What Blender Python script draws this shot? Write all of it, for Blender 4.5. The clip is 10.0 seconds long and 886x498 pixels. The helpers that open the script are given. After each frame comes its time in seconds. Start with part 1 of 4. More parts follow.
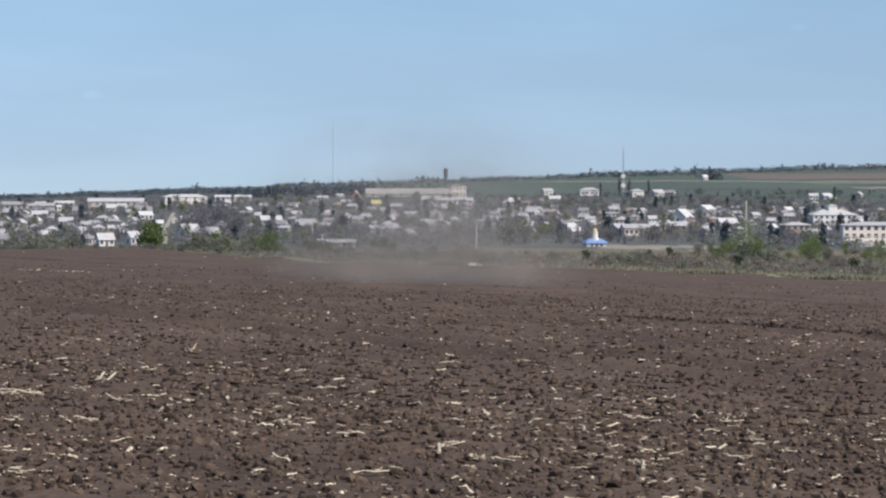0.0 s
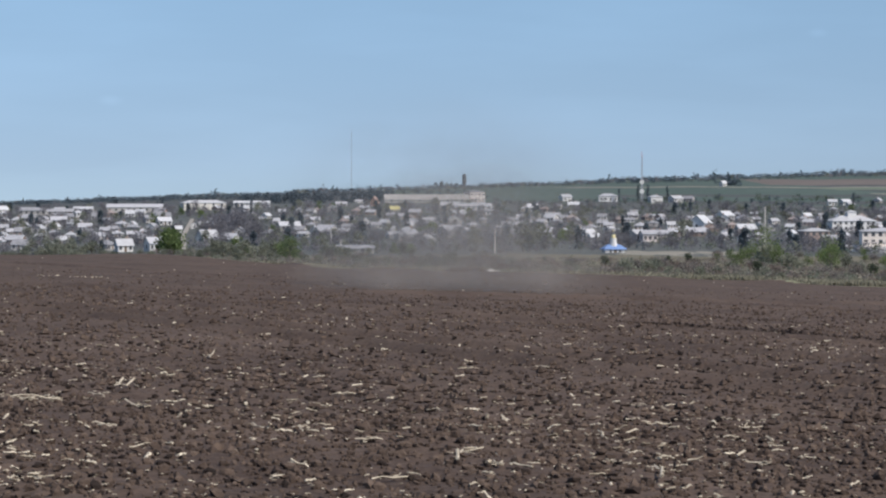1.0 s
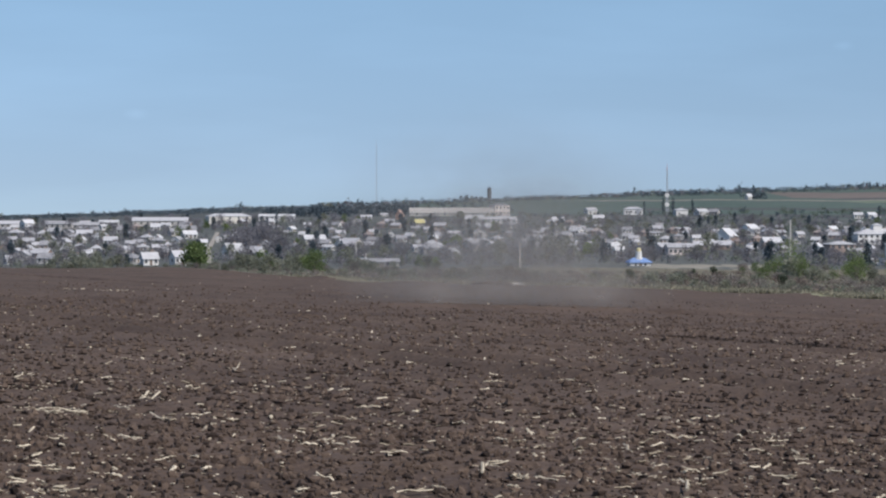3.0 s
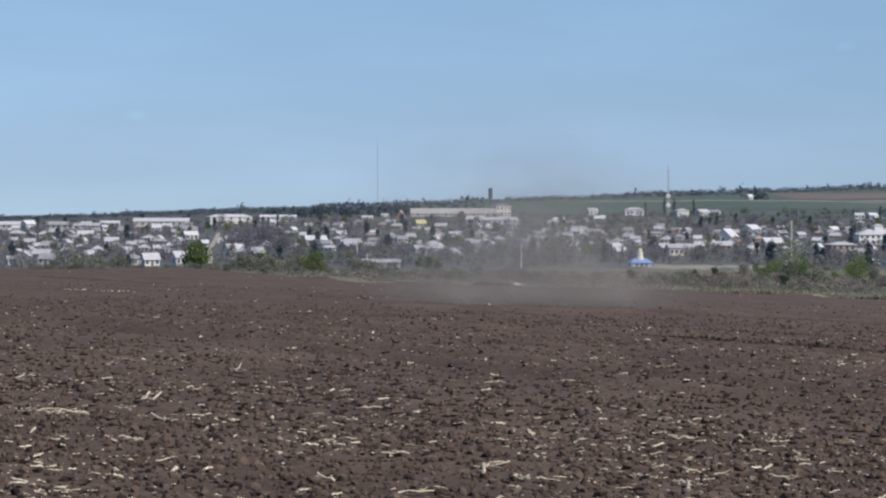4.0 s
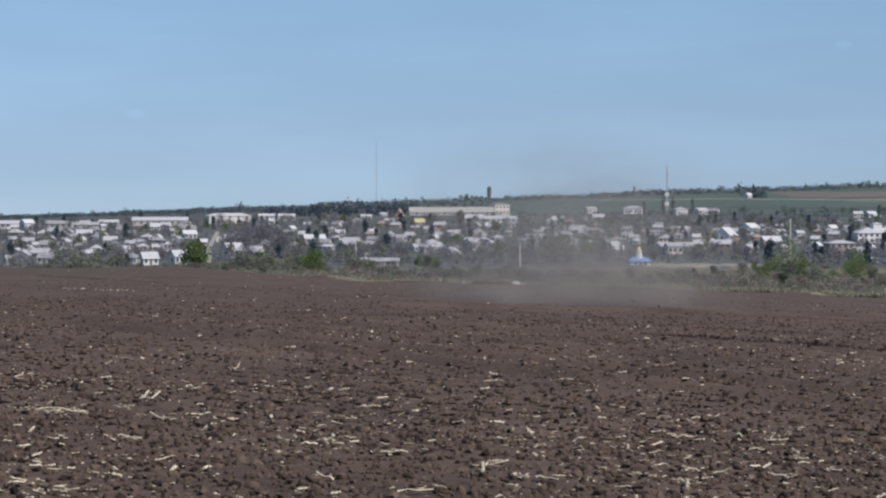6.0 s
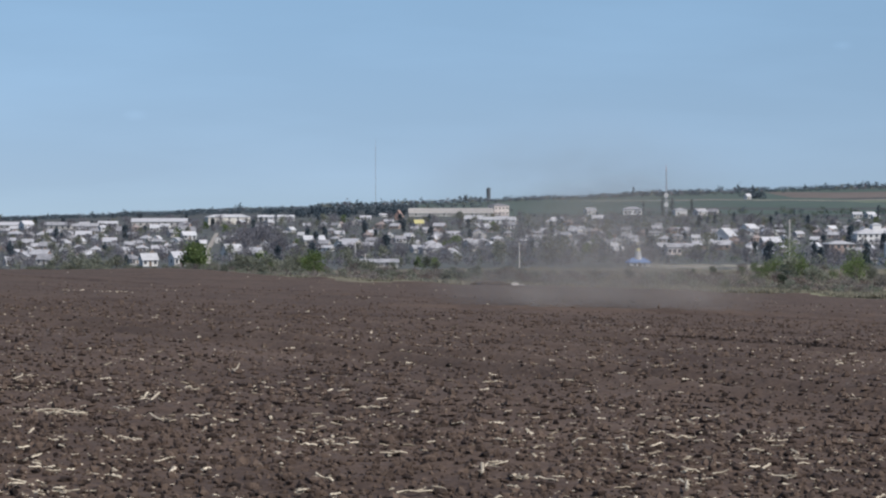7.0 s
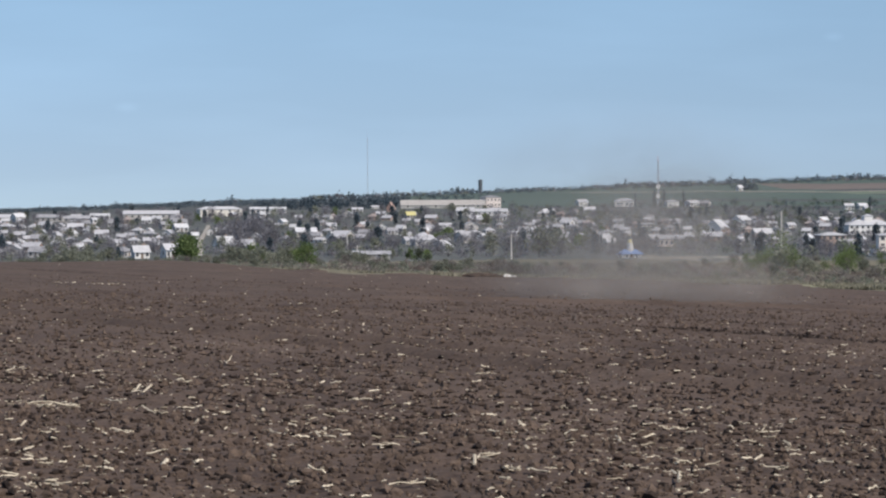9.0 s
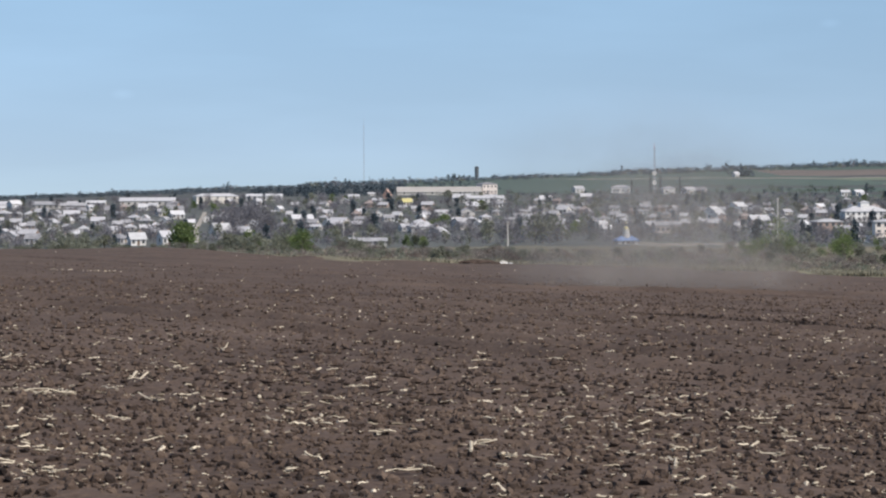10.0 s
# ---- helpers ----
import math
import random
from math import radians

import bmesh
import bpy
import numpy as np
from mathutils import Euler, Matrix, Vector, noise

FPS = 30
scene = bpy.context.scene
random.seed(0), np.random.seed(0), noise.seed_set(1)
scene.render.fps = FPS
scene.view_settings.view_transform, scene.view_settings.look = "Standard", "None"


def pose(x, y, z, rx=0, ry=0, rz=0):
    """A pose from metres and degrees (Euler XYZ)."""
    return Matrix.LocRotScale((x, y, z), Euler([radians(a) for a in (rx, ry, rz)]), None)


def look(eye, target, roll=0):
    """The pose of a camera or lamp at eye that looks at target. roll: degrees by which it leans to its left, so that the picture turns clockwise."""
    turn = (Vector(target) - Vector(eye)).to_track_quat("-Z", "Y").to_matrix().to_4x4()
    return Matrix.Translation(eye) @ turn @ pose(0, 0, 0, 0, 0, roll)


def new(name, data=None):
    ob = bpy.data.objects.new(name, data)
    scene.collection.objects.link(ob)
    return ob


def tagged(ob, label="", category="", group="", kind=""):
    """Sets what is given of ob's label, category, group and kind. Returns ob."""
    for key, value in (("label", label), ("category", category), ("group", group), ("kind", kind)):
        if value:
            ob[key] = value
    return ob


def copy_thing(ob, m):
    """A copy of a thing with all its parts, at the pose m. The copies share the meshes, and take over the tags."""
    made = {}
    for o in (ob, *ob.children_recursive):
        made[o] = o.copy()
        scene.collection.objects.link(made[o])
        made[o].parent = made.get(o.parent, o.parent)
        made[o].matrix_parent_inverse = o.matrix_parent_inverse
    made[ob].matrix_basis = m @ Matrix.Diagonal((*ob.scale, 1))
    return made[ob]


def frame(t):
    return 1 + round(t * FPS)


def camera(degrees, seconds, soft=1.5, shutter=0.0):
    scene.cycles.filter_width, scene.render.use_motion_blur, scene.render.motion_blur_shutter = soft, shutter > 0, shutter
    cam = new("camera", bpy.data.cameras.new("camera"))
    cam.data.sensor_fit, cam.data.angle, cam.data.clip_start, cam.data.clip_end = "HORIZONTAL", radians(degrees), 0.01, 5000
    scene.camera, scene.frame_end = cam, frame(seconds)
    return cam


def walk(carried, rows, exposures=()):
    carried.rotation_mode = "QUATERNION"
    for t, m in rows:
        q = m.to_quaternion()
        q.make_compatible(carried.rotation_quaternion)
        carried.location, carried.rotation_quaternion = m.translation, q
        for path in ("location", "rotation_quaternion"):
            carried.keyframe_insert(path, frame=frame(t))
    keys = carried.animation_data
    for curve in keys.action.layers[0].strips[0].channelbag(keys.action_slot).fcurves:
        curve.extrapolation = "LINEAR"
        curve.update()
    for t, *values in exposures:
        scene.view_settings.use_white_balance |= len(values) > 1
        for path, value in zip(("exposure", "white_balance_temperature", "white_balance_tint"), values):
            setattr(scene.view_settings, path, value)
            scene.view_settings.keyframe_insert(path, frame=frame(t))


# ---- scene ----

# ---- camera: a phone at full zoom, held by hand on one spot ----
EYE = 1.7
cam = camera(20.0, 10.0, soft=2.2)
TURNS = [  # seconds, yaw, pitch, roll
    (0.0, -1.003, -1.348, 0.019),
    (0.5, -0.889, -1.306, 0.005),
    (1.0, -0.580, -1.213, 0.006),
    (1.5, -0.294, -1.052, 0.007),
    (2.0, -0.159, -0.914, 0.005),
    (2.5, -0.059, -0.915, 0.013),
    (4.0, 0.017, -0.896, 0.049),
    (4.5, 0.008, -0.898, 0.050),
    (5.0, 0.000, -0.915, 0.045),
    (5.5, -0.006, -0.933, 0.064),
    (7.0, -0.028, -0.900, 0.149),
    (7.5, -0.060, -0.937, 0.171),
    (8.0, -0.201, -0.982, 0.190),
    (8.5, -0.212, -1.066, 0.225),
    (9.0, -0.212, -1.087, 0.225),
    (9.5, -0.265, -1.261, 0.248),
    (10.0, -0.295, -1.388, 0.266),
]
walk(cam, [(t, pose(0, 0, EYE, 90 + pitch, roll, yaw)) for t, yaw, pitch, roll in TURNS],
     exposures=[(0, -0.06, 6500, 10), (0.6, -0.06, 6500, 10), (1.0, -0.21, 6280, 10), (2.0, -0.23, 6220, 10), (4.5, -0.23, 6220, 10), (5.0, -0.06, 6480, 10),
                (5.5, -0.23, 6220, 10), (7.0, -0.30, 6220, 10), (7.5, -0.14, 6420, 10), (9.0, -0.14, 6450, 10), (10, -0.06, 6500, 10)])

# ---- daylight ----
world = bpy.data.worlds.new("sky")
scene.world = world
world.use_nodes = True
wn = world.node_tree
sky = wn.nodes.new("ShaderNodeTexSky")
sky.sky_type = "NISHITA"
sky.sun_disc = False
sky.sun_elevation = radians(45)
sky.sun_rotation = radians(131)
sky.air_density, sky.dust_density, sky.ozone_density = 1.0, 0.55, 2.5
# the haze-free sky of the dry spring day: the blue reaches low over the hills
way = wn.nodes.new("ShaderNodeTexCoord")
lift = wn.nodes.new("ShaderNodeVectorMath")
lift.operation = "ADD"
lift.inputs[1].default_value = (0, 0, 0.085)
wn.links.new(way.outputs["Generated"], lift.inputs[0])
wn.links.new(lift.outputs[0], sky.inputs["Vector"])
tone = wn.nodes.new("ShaderNodeVectorMath")
tone.operation = "MULTIPLY"
rise = wn.nodes.new("ShaderNodeSeparateXYZ")
wn.links.new(way.outputs["Generated"], rise.inputs[0])
grade = wn.nodes.new("ShaderNodeMapRange")
grade.inputs["From Min"].default_value, grade.inputs["From Max"].default_value = 0.015, 0.09
wn.links.new(rise.outputs["Z"], grade.inputs["Value"])
tints = wn.nodes.new("ShaderNodeMix")
tints.data_type = "RGBA"
tints.inputs["A"].default_value, tints.inputs["B"].default_value = (0.905, 0.875, 0.950, 1), (1.06, 1.085, 1.082, 1)
wn.links.new(grade.outputs[0], tints.inputs["Factor"])
wn.links.new(tints.outputs["Result"], tone.inputs[1])
wn.links.new(sky.outputs[0], tone.inputs[0])
wisp = wn.nodes.new("ShaderNodeTexNoise")
wisp.inputs["Scale"].default_value, wisp.inputs["Detail"].default_value = 5.0, 5
flat = wn.nodes.new("ShaderNodeVectorMath")
flat.operation = "MULTIPLY"
flat.inputs[1].default_value = (1, 1, 6)
wn.links.new(way.outputs["Generated"], flat.inputs[0])
wn.links.new(flat.outputs[0], wisp.inputs["Vector"])
veil = wn.nodes.new("ShaderNodeMapRange")
veil.inputs["From Min"].default_value, veil.inputs["From Max"].default_value = 0.45, 0.8
veil.inputs["To Min"].default_value, veil.inputs["To Max"].default_value = 0.985, 1.10
wn.links.new(wisp.outputs[0], veil.inputs["Value"])
hazed = wn.nodes.new("ShaderNodeVectorMath")
hazed.operation = "SCALE"
wn.links.new(tone.outputs[0], hazed.inputs[0])
wn.links.new(veil.outputs[0], hazed.inputs["Scale"])
# two small shreds of cloud
shown = hazed.outputs[0]
for at, wide in (((-0.121, 0.992, 0.0376), 0.0065), ((0.157, 0.985, 0.0639), 0.0055)):
    off, press, far = (wn.nodes.new("ShaderNodeVectorMath") for k in range(3))
    off.operation, press.operation, far.operation = "SUBTRACT", "MULTIPLY", "LENGTH"
    off.inputs[1].default_value, press.inputs[1].default_value = at, (1, 0.2, 2.2)
    wn.links.new(way.outputs["Generated"], off.inputs[0])
    wn.links.new(off.outputs[0], press.inputs[0])
    wn.links.new(press.outputs[0], far.inputs[0])
    core = wn.nodes.new("ShaderNodeMapRange")
    core.interpolation_type = "SMOOTHSTEP"
    core.inputs["From Max"].default_value = wide
    core.inputs["To Min"].default_value, core.inputs["To Max"].default_value = 1.07, 1.0
    wn.links.new(far.outputs["Value"], core.inputs["Value"])
    lit = wn.nodes.new("ShaderNodeVectorMath")
    lit.operation = "SCALE"
    wn.links.new(shown, lit.inputs[0])
    wn.links.new(core.outputs[0], lit.inputs["Scale"])
    shown = lit.outputs[0]
wn.links.new(shown, wn.nodes["Background"].inputs[0])
wn.nodes["Background"].inputs[1].default_value = 0.125
sun = new("sun", bpy.data.lights.new("sun", "SUN"))
sun.data.energy, sun.data.angle, sun.data.color = 4.6, radians(0.6), (1.0, 0.90, 0.79)
sun.matrix_world = look((700, -600, 930), (0, 0, 0))

# ---- materials ----
def mat(name, low, high, scale=3.0, rough=0.9, fine=None, bump=0.0, bump_scale=20.0, metal=0.0, vary=0.0, island=0.0, spec=0.3, translucent=0.0):
    """A surface between two base colours, mottled at two scales, with relief; vary: from object to object; island: from piece to piece."""
    m = bpy.data.materials.new(name)
    m.use_nodes = True
    nt = m.node_tree
    n, l = nt.nodes, nt.links
    b = n["Principled BSDF"]
    b.inputs["Roughness"].default_value = rough
    b.inputs["Metallic"].default_value = metal
    b.inputs["Specular IOR Level"].default_value = spec
    co = n.new("ShaderNodeNewGeometry")
    big = n.new("ShaderNodeTexNoise")
    big.inputs["Scale"].default_value = scale
    big.inputs["Detail"].default_value = 5
    small = n.new("ShaderNodeTexNoise")
    small.inputs["Scale"].default_value = fine or scale * 9
    small.inputs["Detail"].default_value = 4
    for t in (big, small):
        l.new(co.outputs["Position"], t.inputs["Vector"])
    mix = n.new("ShaderNodeMath")
    mix.operation = "ADD"
    l.new(big.outputs[0], mix.inputs[0])
    l.new(small.outputs[0], mix.inputs[1])
    last = mix.outputs[0]
    for amount, socket in ((vary, "object"), (island, "island")):
        if amount:
            src = n.new("ShaderNodeObjectInfo").outputs["Random"] if socket == "object" else co.outputs["Random Per Island"]
            k = n.new("ShaderNodeMath")
            k.operation = "MULTIPLY_ADD"
            k.inputs[1].default_value = amount * 2
            l.new(src, k.inputs[0])
            off = n.new("ShaderNodeMath")
            off.operation = "SUBTRACT"
            off.inputs[1].default_value = amount
            l.new(last, off.inputs[0])
            l.new(off.outputs[0], k.inputs[2])
            last = k.outputs[0]
    span = n.new("ShaderNodeMapRange")
    span.inputs["From Min"].default_value, span.inputs["From Max"].default_value = 0.65, 1.35
    l.new(last, span.inputs["Value"])
    col = n.new("ShaderNodeMix")
    col.data_type = "RGBA"
    col.inputs["A"].default_value, col.inputs["B"].default_value = (*low, 1), (*high, 1)
    l.new(span.outputs[0], col.inputs["Factor"])
    l.new(col.outputs["Result"], b.inputs["Base Color"])
    if bump:
        t = n.new("ShaderNodeTexNoise")
        t.inputs["Scale"].default_value = bump_scale
        t.inputs["Detail"].default_value = 6
        l.new(co.outputs["Position"], t.inputs["Vector"])
        k = n.new("ShaderNodeBump")
        k.inputs["Strength"].default_value = 1.0
        k.inputs["Distance"].default_value = bump
        l.new(t.outputs[0], k.inputs["Height"])
        l.new(k.outputs[0], b.inputs["Normal"])
    if translucent:
        tr = n.new("ShaderNodeBsdfTranslucent")
        l.new(col.outputs["Result"], tr.inputs["Color"])
        ms = n.new("ShaderNodeMixShader")
        ms.inputs[0].default_value = translucent
        l.new(b.outputs[0], ms.inputs[1])
        l.new(tr.outputs[0], ms.inputs[2])
        l.new(ms.outputs[0], n["Material Output"].inputs["Surface"])
    return m


SOIL = mat("ploughed_soil", (0.0535, 0.0354, 0.0262), (0.140, 0.0985, 0.0728), 0.30, 0.95, fine=11.0, bump=0.026, bump_scale=14.0)
CLOD = mat("soil_clod", (0.052, 0.0355, 0.0268), (0.134, 0.0965, 0.0730), 2.0, 0.95, island=0.25, bump=0.01, bump_scale=40)
# near-black base colour: the shade in gaps and behind clods, painted in
SHADE_CLOD = mat("shade_dark_clod", (0.014, 0.0092, 0.0070), (0.040, 0.0270, 0.0205), 6.0, 0.9, island=0.3, bump=0.01, bump_scale=40)
STRAW = mat("dry_straw", (0.22, 0.18, 0.125), (0.69, 0.60, 0.455), 6.0, 0.7, island=0.42)
GRASS = mat("spring_grass", (0.098, 0.092, 0.060), (0.245, 0.216, 0.148), 0.16, 0.9, fine=1.1, bump=0.1, bump_scale=2.0)
BLADES = mat("grass_blades", (0.150, 0.142, 0.098), (0.330, 0.304, 0.228), 0.1, 0.8, fine=1.0, island=0.3, translucent=0.25)
# earth shifted to cool grey-green, with distance haze tinted into its colour
TOWN_EARTH = mat("garden_earth", (0.074, 0.080, 0.074), (0.140, 0.148, 0.136), 0.02, 0.95, fine=0.2)
FAR_GREEN = mat("winter_wheat", (0.068, 0.097, 0.080), (0.104, 0.138, 0.112), 0.006, 0.9, fine=0.05)
FAR_BROWN = mat("far_ploughland", (0.135, 0.112, 0.098), (0.19, 0.16, 0.138), 0.005, 0.95, fine=0.05)
FAR_PALE = mat("far_stubble", (0.22, 0.205, 0.17), (0.30, 0.275, 0.225), 0.005, 0.95, fine=0.05)
FAR_DARK = mat("far_fallow", (0.070, 0.075, 0.072), (0.100, 0.105, 0.100), 0.005, 0.95, fine=0.05)
FAR_FRESH = mat("far_spring_barley", (0.13, 0.165, 0.115), (0.17, 0.205, 0.145), 0.005, 0.9, fine=0.05)
VERGE = mat("verge_grass", (0.130, 0.140, 0.078), (0.270, 0.262, 0.165), 0.2, 0.9, fine=1.6, bump=0.08, bump_scale=3.0)
MEADOW = mat("dry_meadow", (0.22, 0.202, 0.160), (0.34, 0.315, 0.255), 0.08, 0.95, fine=0.5)
LANE = mat("dirt_lane", (0.30, 0.275, 0.24), (0.40, 0.37, 0.32), 0.3, 0.95)


def dust_material(name, thick, colour):
    """Hanging dust: thickest in the middle of its billow, thinning to nothing at the rim, uneven within."""
    m = bpy.data.materials.new(name)
    m.use_nodes = True
    n, l = m.node_tree.nodes, m.node_tree.links
    co = n.new("ShaderNodeTexCoord")
    flat = n.new("ShaderNodeVectorMath")
    flat.operation = "MULTIPLY"
    flat.inputs[1].default_value = (1, 0, 1)
    l.new(co.outputs["Object"], flat.inputs[0])
    size = n.new("ShaderNodeVectorMath")
    size.operation = "LENGTH"
    l.new(flat.outputs[0], size.inputs[0])
    fade = n.new("ShaderNodeMapRange")
    fade.interpolation_type = "SMOOTHERSTEP"
    fade.inputs["From Min"].default_value, fade.inputs["From Max"].default_value = 1.0, 0.0
    l.new(size.outputs["Value"], fade.inputs["Value"])
    wisp = n.new("ShaderNodeTexNoise")
    wisp.inputs["Scale"].default_value, wisp.inputs["Detail"].default_value = 1.9, 4
    l.new(co.outputs["Object"], wisp.inputs["Vector"])
    spread = n.new("ShaderNodeMapRange")
    spread.inputs["From Min"].default_value, spread.inputs["From Max"].default_value = 0.12, 0.66
    l.new(wisp.outputs[0], spread.inputs["Value"])
    k = n.new("ShaderNodeMath")
    k.operation = "MULTIPLY"
    l.new(fade.outputs[0], k.inputs[0])
    l.new(spread.outputs[0], k.inputs[1])
    amount = n.new("ShaderNodeMath")
    amount.operation = "MULTIPLY"
    amount.inputs[1].default_value = thick
    l.new(k.outputs[0], amount.inputs[0])
    lit, thru, both = n.new("ShaderNodeBsdfDiffuse"), n.new("ShaderNodeBsdfTranslucent"), n.new("ShaderNodeMixShader")
    for b in (lit, thru):
        b.inputs["Color"].default_value = (*colour, 1)
    both.inputs[0].default_value = 0.3
    l.new(lit.outputs[0], both.inputs[1])
    l.new(thru.outputs[0], both.inputs[2])
    clear, mix = n.new("ShaderNodeBsdfTransparent"), n.new("ShaderNodeMixShader")
    l.new(amount.outputs[0], mix.inputs[0])
    l.new(clear.outputs[0], mix.inputs[1])
    l.new(both.outputs[0], mix.inputs[2])
    l.new(mix.outputs[0], n["Material Output"].inputs["Surface"])
    return m


DUST = dust_material("low_dust", 0.56, (0.306, 0.281, 0.260))
DUST_THIN = dust_material("high_dust", 0.40, (0.325, 0.316, 0.310))

WHITEWASH = mat("whitewashed_wall", (0.55, 0.54, 0.52), (0.76, 0.75, 0.73), 0.5, 0.9, vary=0.2)
# PLASTER and SLATE are cooled: distance haze mixed into their base colours
PLASTER = mat("plaster_wall", (0.39, 0.37, 0.35), (0.61, 0.59, 0.565), 0.5, 0.9, vary=0.35)
BRICK = mat("brick_wall", (0.28, 0.21, 0.18), (0.43, 0.345, 0.30), 0.7, 0.9, vary=0.3)
CREAM = mat("cream_plaster", (0.78, 0.69, 0.61), (0.87, 0.79, 0.71), 0.4, 0.9)
CREAM_PALE = mat("pale_cream_plaster", (0.58, 0.55, 0.49), (0.72, 0.69, 0.62), 0.3, 0.9)
PINK = mat("pink_plaster", (0.60, 0.53, 0.49), (0.72, 0.65, 0.61), 0.4, 0.9)
BLUE = mat("blue_painted_roof", (0.15, 0.25, 0.50), (0.22, 0.34, 0.60), 0.4, 0.7)
SLATE = mat("grey_slate_roof", (0.25, 0.25, 0.262), (0.50, 0.498, 0.515), 0.5, 0.85, vary=0.45)
TIN = mat("pale_tin_roof", (0.43, 0.43, 0.438), (0.64, 0.64, 0.65), 0.5, 0.7, vary=0.25)
HALL_ROOF = mat("weathered_sheet_roof", (0.34, 0.32, 0.30), (0.46, 0.44, 0.41), 0.25, 0.9)
RUST = mat("reddish_roof", (0.24, 0.195, 0.18), (0.36, 0.31, 0.29), 0.5, 0.85, vary=0.3)
ORANGE = mat("orange_roof", (0.36, 0.245, 0.205), (0.44, 0.31, 0.26), 0.5, 0.8)
YELLOW = mat("yellow_roof", (0.50, 0.45, 0.20), (0.58, 0.53, 0.26), 0.5, 0.7)
TANK = mat("dark_weathered_tank", (0.085, 0.10, 0.115), (0.13, 0.145, 0.16), 0.3, 0.8)
GLASS_DARK = mat("dark_window_glass", (0.07, 0.074, 0.080), (0.13, 0.136, 0.145), 1.0, 0.15, spec=0.5)
WOOD = mat("weathered_wood", (0.13, 0.10, 0.08), (0.24, 0.19, 0.15), 1.0, 0.85, vary=0.2)
CONCRETE = mat("weathered_concrete", (0.42, 0.40, 0.37), (0.60, 0.58, 0.54), 0.6, 0.9, vary=0.2)
STEEL = mat("painted_steel", (0.38, 0.39, 0.41), (0.52, 0.53, 0.55), 0.5, 0.5, metal=0.3)
STEEL_RED = mat("red_painted_steel", (0.50, 0.12, 0.10), (0.60, 0.18, 0.14), 0.5, 0.5)
GOLD = mat("gilded_metal", (0.74, 0.64, 0.34), (0.84, 0.75, 0.45), 0.5, 0.4, metal=0.3)
BARK = mat("tree_bark", (0.12, 0.105, 0.097), (0.21, 0.185, 0.170), 1.0, 0.95)
# mauve-grey lean: distance haze over the town, tinted into the twigs' base colour
HAZED_TWIG = mat("hazed_bare_twigs", (0.152, 0.147, 0.158), (0.286, 0.276, 0.292), 0.05, 0.95, vary=0.3, island=0.25, translucent=0.45)
SCRUBWOOD = mat("scrub_twigs", (0.145, 0.128, 0.116), (0.270, 0.242, 0.218), 0.05, 0.95, vary=0.3, island=0.25, translucent=0.3)
DARKLEAF = mat("dense_dark_leaves", (0.050, 0.064, 0.042), (0.104, 0.124, 0.080), 0.05, 0.9, vary=0.25, island=0.3, translucent=0.2)
RUSSET = mat("reddish_twigs", (0.135, 0.104, 0.092), (0.235, 0.190, 0.165), 0.05, 0.95, vary=0.3, island=0.25, translucent=0.3)
BUD = mat("budding_leaves", (0.158, 0.166, 0.124), (0.296, 0.306, 0.236), 0.05, 0.9, vary=0.3, island=0.25, translucent=0.45)
GARDEN = mat("dull_green_leaves", (0.105, 0.130, 0.098), (0.185, 0.215, 0.162), 0.05, 0.9, vary=0.3, island=0.3, translucent=0.3)
LEAF = mat("fresh_leaves", (0.110, 0.156, 0.058), (0.218, 0.274, 0.108), 0.05, 0.85, vary=0.25, island=0.3, translucent=0.5)
# blue of distance haze is put into this base colour, most used on far woods
HAZED_NEEDLE = mat("hazed_dark_needles", (0.056, 0.078, 0.094), (0.108, 0.136, 0.156), 0.05, 0.9, vary=0.25, island=0.25, translucent=0.2)
FLY = mat("fly_body", (0.045, 0.052, 0.062), (0.085, 0.094, 0.110), 400, 0.35)
WING = mat("fly_wing", (0.35, 0.37, 0.40), (0.50, 0.52, 0.55), 400, 0.3, translucent=0.7)

# ---- mesh helpers ----
def mesh_np(name, verts, faces, material=None, smooth=False):
    """A mesh from arrays: all faces with the same number of corners."""
    verts, faces = np.asarray(verts, np.float32), np.asarray(faces, np.int32)
    me = bpy.data.meshes.new(name)
    me.vertices.add(len(verts))
    me.vertices.foreach_set("co", verts.ravel())
    k = faces.shape[1]
    me.loops.add(faces.size)
    me.loops.foreach_set("vertex_index", faces.ravel())
    me.polygons.add(len(faces))
    me.polygons.foreach_set("loop_start", np.arange(0, faces.size, k, dtype=np.int32))
    me.polygons.foreach_set("use_smooth", np.full(len(faces), smooth))
    if material:
        me.materials.append(material)
    me.update(calc_edges=True)
    return me


def part(name, data, material, parent, label="", at=None):
    """Links a bmesh or mesh as one object under a thing or part."""
    if isinstance(data, bmesh.types.BMesh):
        me = bpy.data.meshes.new(name)
        data.to_mesh(me)
        data.free()
        data = me
    if material and not data.materials:
        data.materials.append(material)
    ob = new(name, data)
    ob.parent = parent
    if at is not None:
        ob.matrix_basis = at
    return tagged(ob, label)


def box(bm, x0, x1, y0, y1, z0, z1, bevel=0.0):
    r = bmesh.ops.create_cube(bm, size=1.0, matrix=Matrix.Translation(((x0 + x1) / 2, (y0 + y1) / 2, (z0 + z1) / 2)) @ Matrix.Diagonal((x1 - x0, y1 - y0, z1 - z0, 1)))
    if bevel:
        bmesh.ops.bevel(bm, geom=list({e for v in r["verts"] for e in v.link_edges}), offset=bevel, segments=1, affect="EDGES")
    return bm


